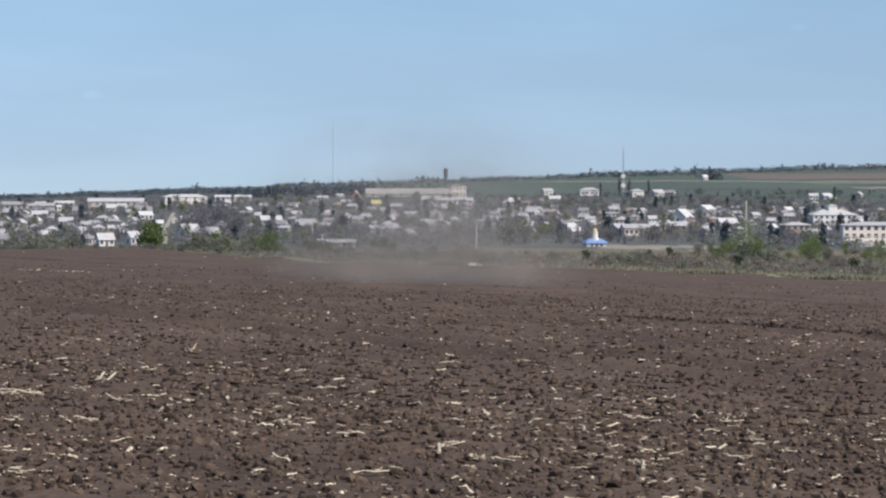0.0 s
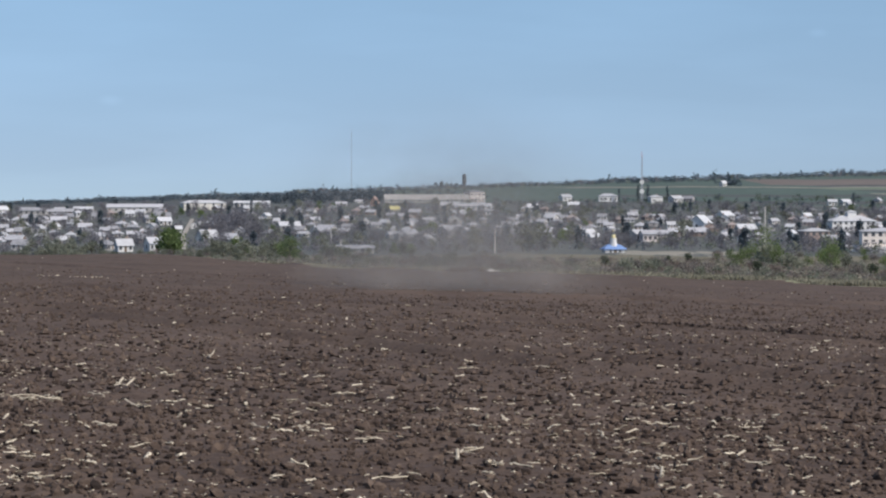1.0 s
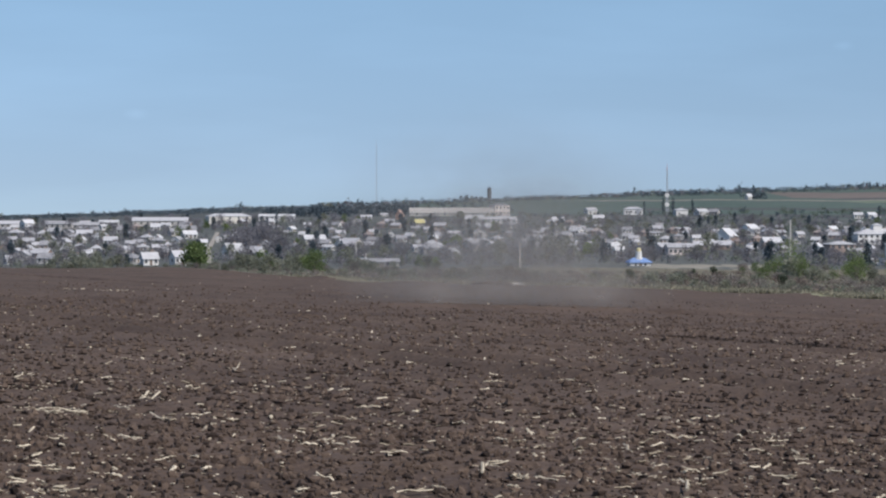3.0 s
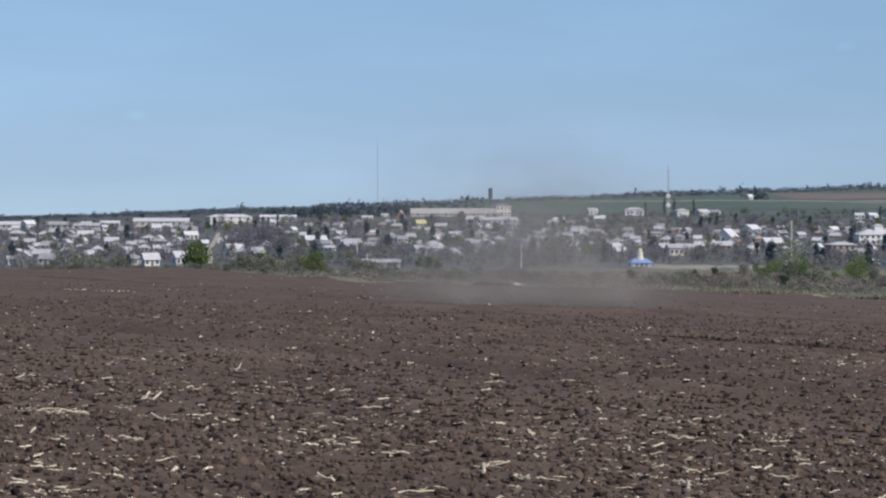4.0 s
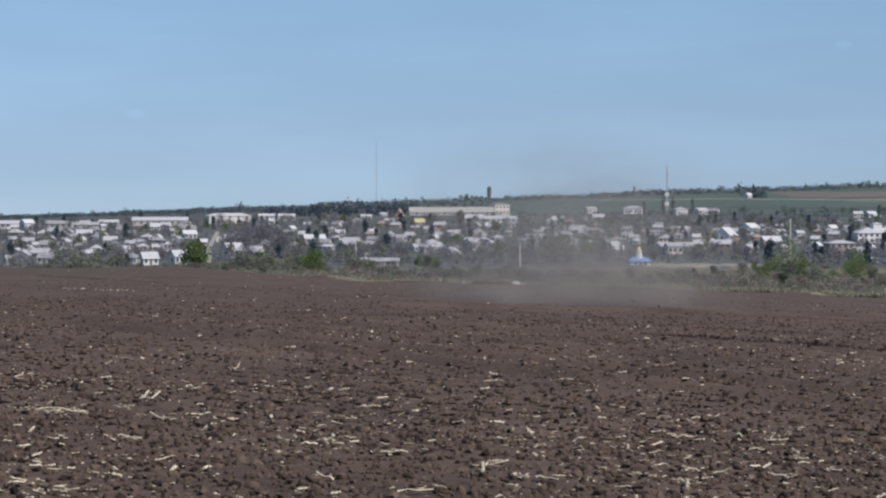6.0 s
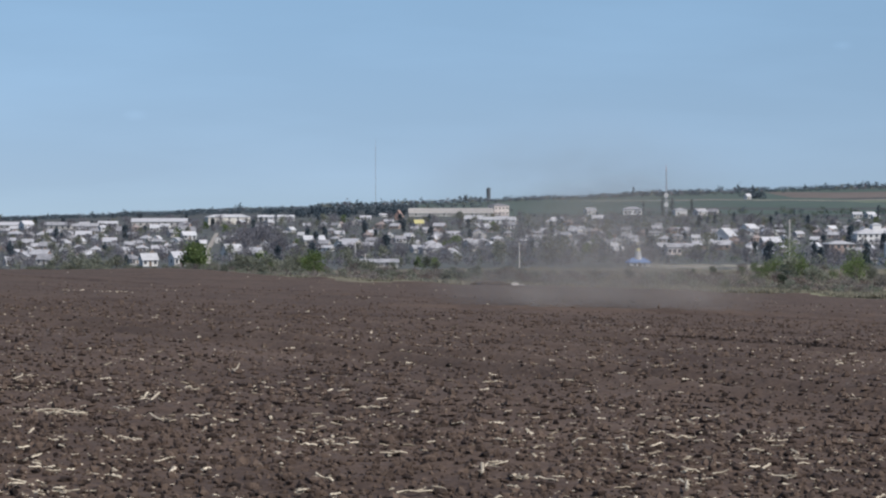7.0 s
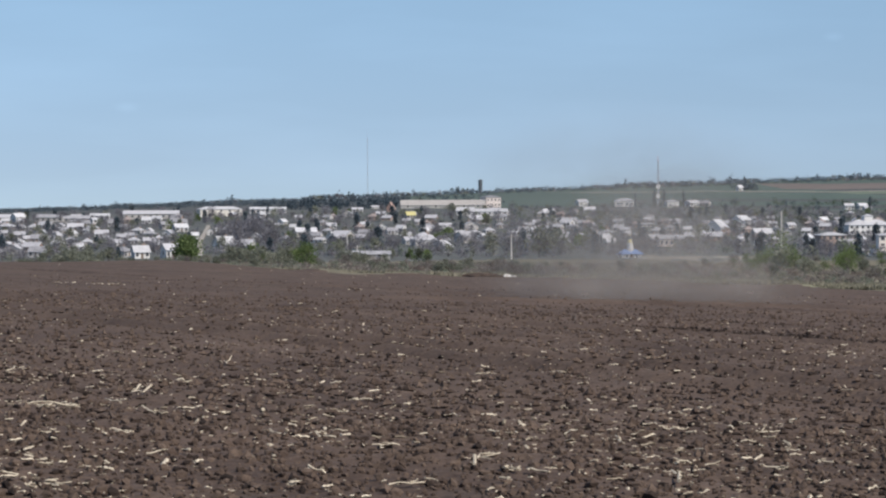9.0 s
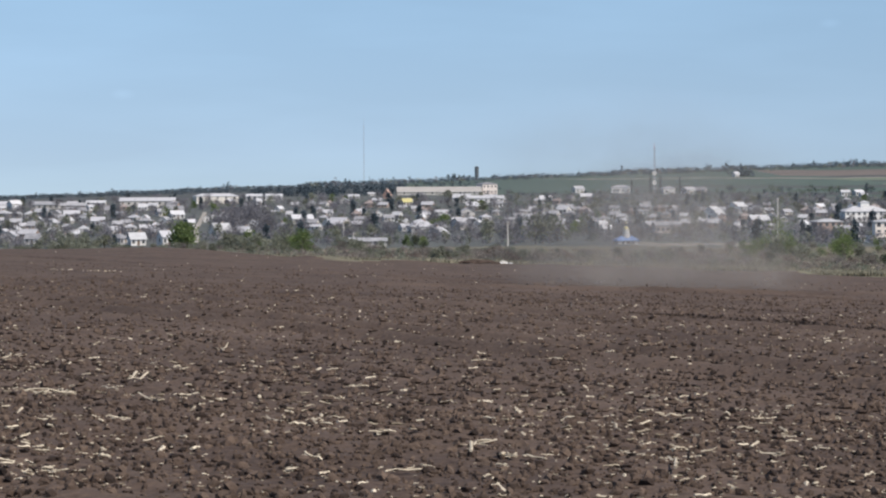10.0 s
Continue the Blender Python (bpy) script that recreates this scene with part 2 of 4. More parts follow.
def tube(bm, p, q, r0, r1, n=8):
    p, q = Vector(p), Vector(q)
    turn = (q - p).to_track_quat("Z", "Y").to_matrix().to_4x4()
    bmesh.ops.create_cone(bm, cap_ends=True, segments=n, radius1=r0, radius2=r1, depth=(q - p).length, matrix=Matrix.Translation((p + q) / 2) @ turn)
    return bm


def value_noise(x, y, seed=0):
    """Smooth noise from -1 to 1 on arrays."""
    xi, yi = np.floor(x).astype(np.int64), np.floor(y).astype(np.int64)
    fx, fy = x - xi, y - yi
    fx, fy = fx * fx * (3 - 2 * fx), fy * fy * (3 - 2 * fy)

    def h(a, b):
        k = (a * 374761393 + b * 668265263 + seed * 144269) & 0x7FFFFFFF
        k = ((k ^ (k >> 13)) * 1274126177) & 0x7FFFFFFF
        return ((k ^ (k >> 16)) & 0xFFFF) / 32767.5 - 1
    return (h(xi, yi) * (1 - fx) + h(xi + 1, yi) * fx) * (1 - fy) + (h(xi, yi + 1) * (1 - fx) + h(xi + 1, yi + 1) * fx) * fy


# ---- the lie of the land: a field that falls away, a valley, the town's slope and the far hills ----
SLOPE_AHEAD, SLOPE_RIGHT = 0.02135, 0.0321
REACH = np.log([210, 300, 450, 820, 1000, 1900, 2500, 3700, 4700])
# thousandths by which the land lies under eye level at each reach, at the west, ahead and at the east
FALL_WEST = np.array([23.6, 26.5, 27.8, 25.2, 21.3, 5.4, 4.05, 3.6, 3.7])
FALL_AHEAD = np.array([29.9, 27.9, 25.6, 23.4, 20.7, 3.15, 0.0, -2.7, -2.7])
FALL_EAST = np.array([34.6, 31.0, 27.0, 24.1, 21.6, 4.95, -2.9, -8.8, -8.7])


def fall(d, u):
    w, a, e = (np.interp(np.log(np.maximum(d, 1)), REACH, v) for v in (FALL_WEST, FALL_AHEAD, FALL_EAST))
    k = np.clip(u, -0.22, 0.22) / 0.17
    return (a + (e - w) / 2 * k + ((e + w) / 2 - a) * k * k) / 1000


def field_edge(u):
    return 207 + 9 * np.sin(u * 21 + 0.6) + 5 * np.sin(u * 63) + 34 * np.clip((-0.045 - u) / 0.03, 0, 1)


def land(x, y):
    """Height of the land without clods."""
    x, y = np.asarray(x, float), np.asarray(y, float)
    r = np.hypot(x, y)
    d = np.maximum(y, r * 0.5)
    u = x / np.maximum(d, 0.01)
    plane = -(SLOPE_AHEAD * y + SLOPE_RIGHT * x)
    far = EYE - d * fall(d, u)
    k = np.clip((d - 195) / 35, 0, 1)
    k = k * k * (3 - 2 * k)
    swell = 0.62 * np.exp(-((u + 0.105) / 0.042) ** 2 - ((d - 203) / 32) ** 2)
    return plane * (1 - k) + far * k + swell


def ground(x, y):
    return float(land(x, y))


def tilled(x, y):
    """Relief of the worked soil: swells, tillage rows, wheel tracks and crumbs."""
    across = x * 0.87 + y * 0.5
    z = 0.05 * value_noise(x / 7, y / 7, 1) + 0.018 * value_noise(x / 1.7, y / 1.7, 2)
    z = z + 0.014 * np.sin(across * 2 * np.pi / 0.75 + 1.5 * value_noise(x / 2, y / 2, 3))
    z = z + 0.018 * value_noise(x / 0.33, y / 0.33, 4) + 0.019 * value_noise(x / 0.12, y / 0.16, 5) * (0.6 + 0.6 * value_noise(x / 3, y / 3, 9)) * (1 - 0.65 * np.clip((y - 34) / 40, 0, 1))
    for c, high in ((34.6, 0.06), (21.2, 0.08), (23.6, 0.06), (28.5, 0.06), (58.0, 0.06)):
        s = across - c + 0.25 * value_noise(x / 9, y / 9, 6)
        z = z - 0.12 * np.exp(-(s / 0.34) ** 2) + high * np.exp(-((s - 0.7) / 0.3) ** 2)
    s = 0.935 * x + 0.354 * y - 28.4 + 0.05 * value_noise(x / 4, y / 6, 8)
    z = z + (0.10 * np.exp(-(s / 0.16) ** 2) - 0.04 * np.exp(-((s + 0.3) / 0.15) ** 2)) * np.clip((66 - y) / 5, 0, 1)
    s = y - 97.0 - 0.45 * x
    return z + (0.10 * np.exp(-(s / 1.6) ** 2) - 0.05 * np.exp(-((s + 1.9) / 0.9) ** 2)) * (0.35 + 0.65 * np.clip((x + 4) / 6, 0, 1))


def build_ground():
    fine = np.radians(np.linspace(-13, 13, 301))
    side = np.radians(np.concatenate([np.linspace(15, 40, 9), np.linspace(50, 310, 27), np.linspace(320, 345, 9)]))
    ang = np.concatenate([fine, side])
    rings = np.concatenate([[0.004, 0.4, 1, 2, 3.5, 5, 7, 9, 11, 13, 14.5], np.exp(np.arange(np.log(16), np.log(75), 0.0042)),
                            np.exp(np.arange(np.log(75), np.log(300), 0.008)), np.exp(np.linspace(np.log(300), np.log(1890), 110)),
                            np.linspace(1900, 3800, 210), [4000, 4300, 4800]])
    r, a = np.meshgrid(rings, ang, indexing="ij")
    x, y = r * np.sin(a), r * np.cos(a) - 0.7
    z = land(x, y)
    r = np.hypot(x, y)
    d = np.maximum(y, r * 0.5)
    u = x / np.maximum(d, 0.01)
    infield = np.clip((field_edge(u) - d) / 6, 0, 1)
    z = z + infield * tilled(x, y) + (1 - infield) * 0.25 * value_noise(x / 5, y / 5, 8)
    n, m = len(rings), len(ang)
    i, j = np.meshgrid(np.arange(n - 1), np.arange(m), indexing="ij")
    q = np.stack([i * m + j, i * m + (j + 1) % m, (i + 1) * m + (j + 1) % m, (i + 1) * m + j], -1).reshape(-1, 4)
    verts = np.stack([x, y, z], -1).reshape(-1, 3)
    me = mesh_np("ground", verts, q[:, ::-1], smooth=False)
    for s in (SOIL, GRASS, TOWN_EARTH, FAR_GREEN, FAR_BROWN, FAR_PALE, FAR_DARK, FAR_FRESH, MEADOW, VERGE):
        me.materials.append(s)
    c = verts[q].mean(1)
    r = np.hypot(c[:, 0], c[:, 1])
    d = np.maximum(c[:, 1], r * 0.5)
    u = c[:, 0] / np.maximum(d, 0.01)
    f = fall(d, u) * 1000
    kind = np.where(d < field_edge(u), 0, np.where(d < 760 + 60 * np.sin(u * 40), 1, 2))
    strip = 22 + 9 * value_noise(c[:, 0] / 6, d * 0, 73) + 5 * value_noise(c[:, 0] / 1.7, d / 9, 74)
    kind = np.where((kind == 1) & (u > 0.025) & (d < field_edge(u) + strip), 9, kind)
    patch = value_noise(c[:, 0] / 9, d / 30, 71) + 0.5 * value_noise(c[:, 0] / 3, d / 12, 72)
    kind = np.where((patch > -0.35) & (d > 765 + 14 * np.sin(u * 150) + 10 * np.sin(u * 410)) & (d < 925) & (u > 0.081 + 0.002 * np.sin(d / 9)) & (u < 0.132), 8, kind)
    hill = (d > 1950) & (u > -0.01)
    kind = np.where(hill, 3, kind)
    kind = np.where((d > 1950) & (u <= -0.01), 6, kind)
    wave = 0.25 * np.sin(u * 70) + 0.12 * np.sin(u * 190)
    for start, low, high, strip in ((0.045, -3.6, -3.25, 5), (0.128, -6.6, -4.35, 4), (0.150, -4.35, -3.65, 6), (0.156, -3.25, -2.3, 7), (0.174, -2.3, -1.5, 6),
                                    (0.178, -1.0, -0.2, 5), (0.070, -0.4, 0.5, 6), (0.03, 2.2, 3.4, 6), (0.06, -7.2, -6.6, 3), (0.10, -9.5, -7.9, 6)):
        edge = start + 0.012 * (f - low) / (high - low)
        kind = np.where(hill & (u > edge) & (f + wave * 0.6 > low) & (f + wave * 0.6 < high), strip, kind)
    me.polygons.foreach_set("material_index", kind.astype(np.int32))
    return tagged(new("ground", me), "ploughed brown field falling to a green valley and hills", "ground", kind="structure")


build_ground()


def lane(name, points, width, label):
    """A lane laid on the land."""
    pts = [Vector((x, y)) for x, y in points]
    line = []
    for p, q in zip(pts, pts[1:]):
        line += [p.lerp(q, k / 24) for k in range(24)]
    line.append(pts[-1])
    verts, faces = [], []
    for k, p in enumerate(line):
        t = (line[min(k + 1, len(line) - 1)] - line[max(k - 1, 0)]).normalized()
        s = Vector((t.y, -t.x)) * width / 2
        for v in (p - s, p + s):
            verts.append((v.x, v.y, ground(v.x, v.y) + 0.45))
        for v in (p - s * 1.1, p + s * 1.1):
            verts.append((v.x, v.y, ground(v.x, v.y) - 0.3))
    for k in range(len(line) - 1):
        a, b = 4 * k, 4 * k + 4
        faces += [(a, a + 1, b + 1, b), (a + 2, a, b, b + 2), (a + 1, a + 3, b + 3, b + 1)]
    return tagged(new(name, mesh_np(name, verts, faces, LANE)), label, "lane", kind="structure")


# ---- soil clods and straw on the field ----
rng = np.random.default_rng(7)
ICO = bmesh.new()
bmesh.ops.create_icosphere(ICO, subdivisions=1, radius=1)
ICO_V = np.array([v.co[:] for v in ICO.verts])
ICO_F = np.array([[v.index for v in f.verts] for f in ICO.faces])
ICO.free()
LUMP_V = np.array([[1, 0, 0], [0, 1, 0], [-1, 0, 0], [0, -1, 0], [0, 0, 1], [0, 0, -1]], float)
LUMP_F = np.array([[0, 1, 4], [1, 2, 4], [2, 3, 4], [3, 0, 4], [1, 0, 5], [2, 1, 5], [3, 2, 5], [0, 3, 5]])


def on_field(n, near, far, power):
    """Places on the field in the wedge ahead, evenly per area, or thinning out with power."""
    k = rng.random(n)
    e = 3 - power  # 1: even per area
    d = (near ** e + k * (far ** e - near ** e)) ** (1 / e)
    u = rng.uniform(-0.215, 0.205, n)
    x = u * d
    return x, d, land(x, d) + tilled(x, d)


def clods(name, n, near, far, power, small, large, label, shape_v=LUMP_V, shape_f=LUMP_F, track=None, material=CLOD):
    x, y, z = on_field(n, near, far, power)
    if track:
        x = (track - 0.354 * y) / 0.935 + rng.normal(0, 0.06, n)
        z = land(x, y) + tilled(x, y)
    size = small * (large / small) ** (rng.random(n) ** 1.9)
    m = len(shape_v)
    v = shape_v[None] * (1 + 0.35 * rng.uniform(-1, 1, (n, m, 1))) + rng.normal(0, 0.14, (n, m, 3))
    v = v * rng.uniform(0.7, 1.25, (n, 1, 3)) * np.array([1.3, 1.15, 1.05])
    a = rng.uniform(-0.8, 0.8, (n, 1))
    v = np.stack([v[..., 0] * np.cos(a) - v[..., 1] * np.sin(a), v[..., 0] * np.sin(a) + v[..., 1] * np.cos(a), v[..., 2]], -1)
    v = v * size[:, None, None] + np.stack([x, y, z + size * 0.42], -1)[:, None]
    f = shape_f[None] + (np.arange(n) * m)[:, None, None]
    ob = new(name, mesh_np(name, v.reshape(-1, 3), f.reshape(-1, 3), material))
    return tagged(ob, label, "soil", kind="stuff")


clods("near_soil_crumbs", 6500, 16.3, 25, 1.0, 0.009, 0.040, "dark brown crumbled soil at the near end of the field", ICO_V, ICO_F)
clods("soil_crumbs", 17000, 24.5, 90, 2.1, 0.012, 0.058, "dark brown crumbled soil clods on the field")
clods("soil_clods", 3600, 50, 140, 1.7, 0.018, 0.062, "brown soil clods on the far part of the field")
# these darkest clods stand in for specks of shade, the last two for shaded tracks
clods("moist_clods", 1900, 16.5, 34, 1.4, 0.010, 0.036, "clods coloured near-black for shade on the near soil", ICO_V, ICO_F, material=SHADE_CLOD)
clods("moist_clods", 1350, 23, 42, 1.2, 0.012, 0.038, "clods coloured near-black for shade in the middle of the field", ICO_V, ICO_F, material=SHADE_CLOD)
clods("moist_clods", 720, 34, 80, 1.5, 0.015, 0.05, "clods coloured near-black for shade, scattered over the field", ICO_V, ICO_F, material=SHADE_CLOD)
clods("track_clods", 460, 50, 66, 1.0, 0.014, 0.045, "row of clods coloured near-black for the shade along a wheel track", track=28.25, material=SHADE_CLOD)
clods("track_clods", 150, 66, 84, 1.0, 0.016, 0.045, "row of clods coloured near-black for the shade along a far wheel track", track=34.2, material=SHADE_CLOD)


def stalk_points(length, bend, width):
    """A dry stalk or leaf shred, half flattened: a kinked, tapering bar with four sides."""
    t = np.linspace(-0.5, 0.5, 5)
    side = np.cumsum(np.concatenate([[0], rng.normal(bend * 0.25, 0.06 + abs(bend) * 0.12, 4)])) * length * 0.5
    lift = np.abs(rng.normal(0, 0.05, 5)) * length
    c = np.stack([t * length, side - side.mean(), lift], -1)
    w = width * rng.uniform(0.45, 1.25, 5)
    ring = np.array([[0, 1, 0], [0, 0, 0.6], [0, -1, 0], [0, 0, -0.6]])
    v = (c[:, None] + ring[None] * w[:, None, None]).reshape(-1, 3)
    f = [[4 * i + j, 4 * i + (j + 1) % 4, 4 * i + 4 + (j + 1) % 4, 4 * i + 4 + j] for i in range(4) for j in range(4)]
    return v, np.array(f + [[3, 2, 1, 0], [16, 17, 18, 19]])


def straw(name, n, near, far, power, small, large, label, swath=None):
    x, y, z = on_field(n, near, far, power)
    if swath:
        x, y = rng.uniform(swath[0], swath[1], n), rng.normal(swath[2], swath[3], n)
        z = land(x, y) + tilled(x, y)
    patch = 0.5 + 0.7 * value_noise(x / 1.6, y / 4.0, 41) + 0.4 * value_noise(x / 0.5, y / 0.9, 42)
    keep = rng.random(n) < patch + 0.12
    x, y, z = x[keep], y[keep], z[keep]
    n = len(x)
    vs, fs = [], []
    for i in range(n):
        length = small * (large / small) ** (rng.random() ** 2.6)
        v, f = stalk_points(length, rng.normal(0, 0.7), min(0.014, length * rng.uniform(0.08, 0.22) + 0.003) * (1 + y[i] / 75))
        a, b = rng.normal(0, 0.9), rng.normal(0, 0.16)
        ca, sa = math.cos(a), math.sin(a)
        v = v @ np.array([[math.cos(b), 0, math.sin(b)], [0, 1, 0], [-math.sin(b), 0, math.cos(b)]])
        v = v @ np.array([[ca, sa, 0], [-sa, ca, 0], [0, 0, 1]])
        fs.append(f + 20 * i)
        vs.append(v + (x[i], y[i], z[i] + 0.035 + abs(math.sin(b)) * length * 0.4))
    ob = new(name, mesh_np(name, np.concatenate(vs), np.concatenate(fs), STRAW))
    return tagged(ob, label, "straw", kind="stuff")


straw("straw_litter", 2700, 16.5, 75, 3.2, 0.02, 0.15, "pale dry straw and chaff strewn over the soil")
straw("straw_chips", 2400, 16.5, 60, 2.8, 0.014, 0.05, "tiny pale chips of straw among the soil crumbs")
straw("straw_swath", 110, 50, 60, 1.0, 0.04, 0.16, "pale swath of straw left on the soil", swath=(-16.6, -13.6, 110.5, 0.5))
straw("far_straw_litter", 210, 52, 190, 1.7, 0.04, 0.15, "pale straw scraps on the far soil")
straw("straw_patch", 120, 20, 30, 1.0, 0.03, 0.16, "matted patch of pale straw on the near soil", swath=(-4.6, -3.7, 25.9, 0.3))
straw("straw_patch", 45, 20, 30, 1.0, 0.03, 0.14, "thin patch of pale straw on the near soil", swath=(-3.0, -2.1, 25.6, 0.35))


def top_soil(x, y, reach=0.08):
    """The highest soil round a place, on which a stalk comes to lie."""
    x, y = np.asarray(x, float), np.asarray(y, float)
    return land(x, y) + np.max([tilled(x + a, y + b) for a in (-reach, 0, reach) for b in (-reach, 0, reach)], axis=0)


def stalk(x, y, length, turn, bend):
    """A maize stalk with the torn leaves that still hang on it."""
    root = tagged(new("maize_stalk"), "pale dry maize stalk with torn leaves on the soil", "stalk", "stalks on the field")
    root.matrix_basis = pose(x, y, float(top_soil(x, y)) + 0.012, 0, 0, turn)
    v, f = stalk_points(length, bend * 0.5, 0.015)
    part("stem", mesh_np("stem", v, f, STRAW), None, root)
    for k in range(rng.integers(2, 6)):
        v, f = stalk_points(rng.uniform(0.03, 0.10), rng.normal(0, 1.0), rng.uniform(0.006, 0.013))
        part("leaf", mesh_np("leaf", v, f, STRAW), None, root, at=pose(rng.uniform(-0.55, 0.55) * length, rng.normal(0, 0.05), rng.uniform(0.0, 0.03), 0, rng.normal(0, 12), rng.normal(0, 35)))
    return root


stalk(-3.93, 25.72, 0.53, -0, 0.10)
stalk(-2.80, 17.42, 0.10, -41, -0.15)
stalk(-2.72, 17.70, 0.15, 29, 0.25)
stalk(-2.97, 26.03, 0.71, -63, 0.00)
stalk(-3.47, 29.55, 0.75, -85, -0.30)
stalk(-3.27, 28.25, 0.72, 75, 0.10)
stalk(-1.03, 26.85, 0.22, -0, -0.15)
stalk(-0.84, 28.38, 0.27, -19, 0.25)
stalk(-0.42, 21.60, 0.24, -0, 0.00)
stalk(-0.93, 19.29, 0.17, -20, -0.30)
stalk(-1.43, 22.98, 0.43, -65, 0.10)
stalk(-1.05, 22.79, 0.38, -71, -0.15)
stalk(-1.04, 18.20, 0.07, -0, 0.25)
stalk(-3.41, 22.23, 0.17, -0, 0.00)
stalk(-2.81, 22.57, 0.30, -48, -0.30)
stalk(0.33, 20.12, 0.75, 82, 0.10)
stalk(0.47, 21.00, 0.31, 58, -0.15)
stalk(0.61, 19.80, 0.19, -56, 0.25)
stalk(0.81, 19.67, 0.28, -44, 0.00)
stalk(2.42, 25.25, 0.24, -0, -0.30)
stalk(1.88, 19.42, 0.73, 84, 0.10)
stalk(1.72, 23.50, 0.56, -80, -0.15)
stalk(3.39, 26.62, 0.29, -33, 0.25)
stalk(2.81, 20.73, 0.26, -38, 0.00)
stalk(3.33, 21.42, 0.18, -38, -0.30)
stalk(3.25, 22.92, 0.18, -29, 0.10)
stalk(2.15, 21.20, 0.35, 74, -0.15)
stalk(2.89, 28.46, 0.20, 35, 0.25)
stalk(2.48, 28.25, 0.22, -28, 0.00)
stalk(3.28, 24.92, 0.36, 51, -0.30)
stalk(1.87, 37.61, 0.31, -35, 0.10)
stalk(0.69, 36.62, 0.28, 42, -0.15)
stalk(-0.18, 18.50, 0.35, 19, 0.25)
stalk(-2.29, 26.29, 0.09, -0, 0.00)
stalk(-5.63, 33.76, 0.75, 82, -0.30)
stalk(-3.45, 26.96, 0.41, -64, 0.10)
stalk(-3.08, 37.46, 0.75, 83, -0.15)

# ---- trees and bushes ----
def crown_mesh(name, n, size, lobes, material, seed, long=1.0, up=0.0):
    """Leaf clumps, or twigs when long, scattered round lobes (x, y, z, rx, rz)."""
    g = np.random.default_rng(seed)
    pick = g.integers(0, len(lobes), n)
    lobe = np.array(lobes)[pick]
    way = g.normal(size=(n, 3))
    way /= np.linalg.norm(way, axis=1, keepdims=True)
    rad = g.random((n, 1)) ** 0.45
    c = lobe[:, :3] + way * rad * lobe[:, [3, 3, 4]]
    out = way + g.normal(0, 0.5, (n, 3)) + np.array([0, 0, up])
    out /= np.linalg.norm(out, axis=1, keepdims=True)
    side = np.cross(out, g.normal(size=(n, 3)))
    side /= np.linalg.norm(side, axis=1, keepdims=True)
    s = size * g.uniform(0.5, 1.4, (n, 1))
    v = np.stack([c - side * s / long, c + side * s / long, c + out * s * long + side * s * 0.5 / long, c + out * s * long - side * s * 0.4 / long], 1).reshape(-1, 3)
    f = np.arange(4 * n).reshape(-1, 4)
    return mesh_np(name, v, f, material)


def tree(name, label, height, spread, material, n, size, seed, trunk=0.3, long=1.0, up=0.0, count=7, column=False):
    g = np.random.default_rng(seed)
    root = tagged(new(name), label, "bush" if "bush" in name else "tree")
    root.location = (0, -900 - seed * 3, 0)
    lobes, limbs, bm = [], [], bmesh.new()
    low = height * trunk
    tube(bm, (0, 0, -0.4), (g.normal(0, 0.1), g.normal(0, 0.1), low + height * 0.2), height * 0.028, height * 0.015, 7)
    for k in range(count):
        a, h = g.uniform(0, 6.283), g.uniform(low, height * 0.86)
        w = spread * (0.55 if not column else 0.2) * g.uniform(0.3, 1.0) * (1 - 0.5 * max(0, (h - low) / height))
        p = (math.cos(a) * w, math.sin(a) * w, h)
        limbs.append(((0, 0, max(0.1, h * 0.55)), p))
        r = spread * g.uniform(0.24, 0.45)
        lobes.append((*p, r, min(r * g.uniform(0.6, 1.0) * (1 if not column else 1.8), height - h + 0.15 * height)))
    lobes.append((0, 0, height * 0.8, spread * 0.25, height * 0.2))
    part("trunk", bm, BARK, root)
    crown = crown_mesh("crown", n, size, lobes, material, seed + 1, long, up)
    part("crown", crown, None, root)
    bm = bmesh.new()
    for p, q in limbs:
        tube(bm, p, q, height * 0.013, height * 0.004, 4)
    tagged(part("branchwork", bm, BARK, root), kind="stuff")
    return root


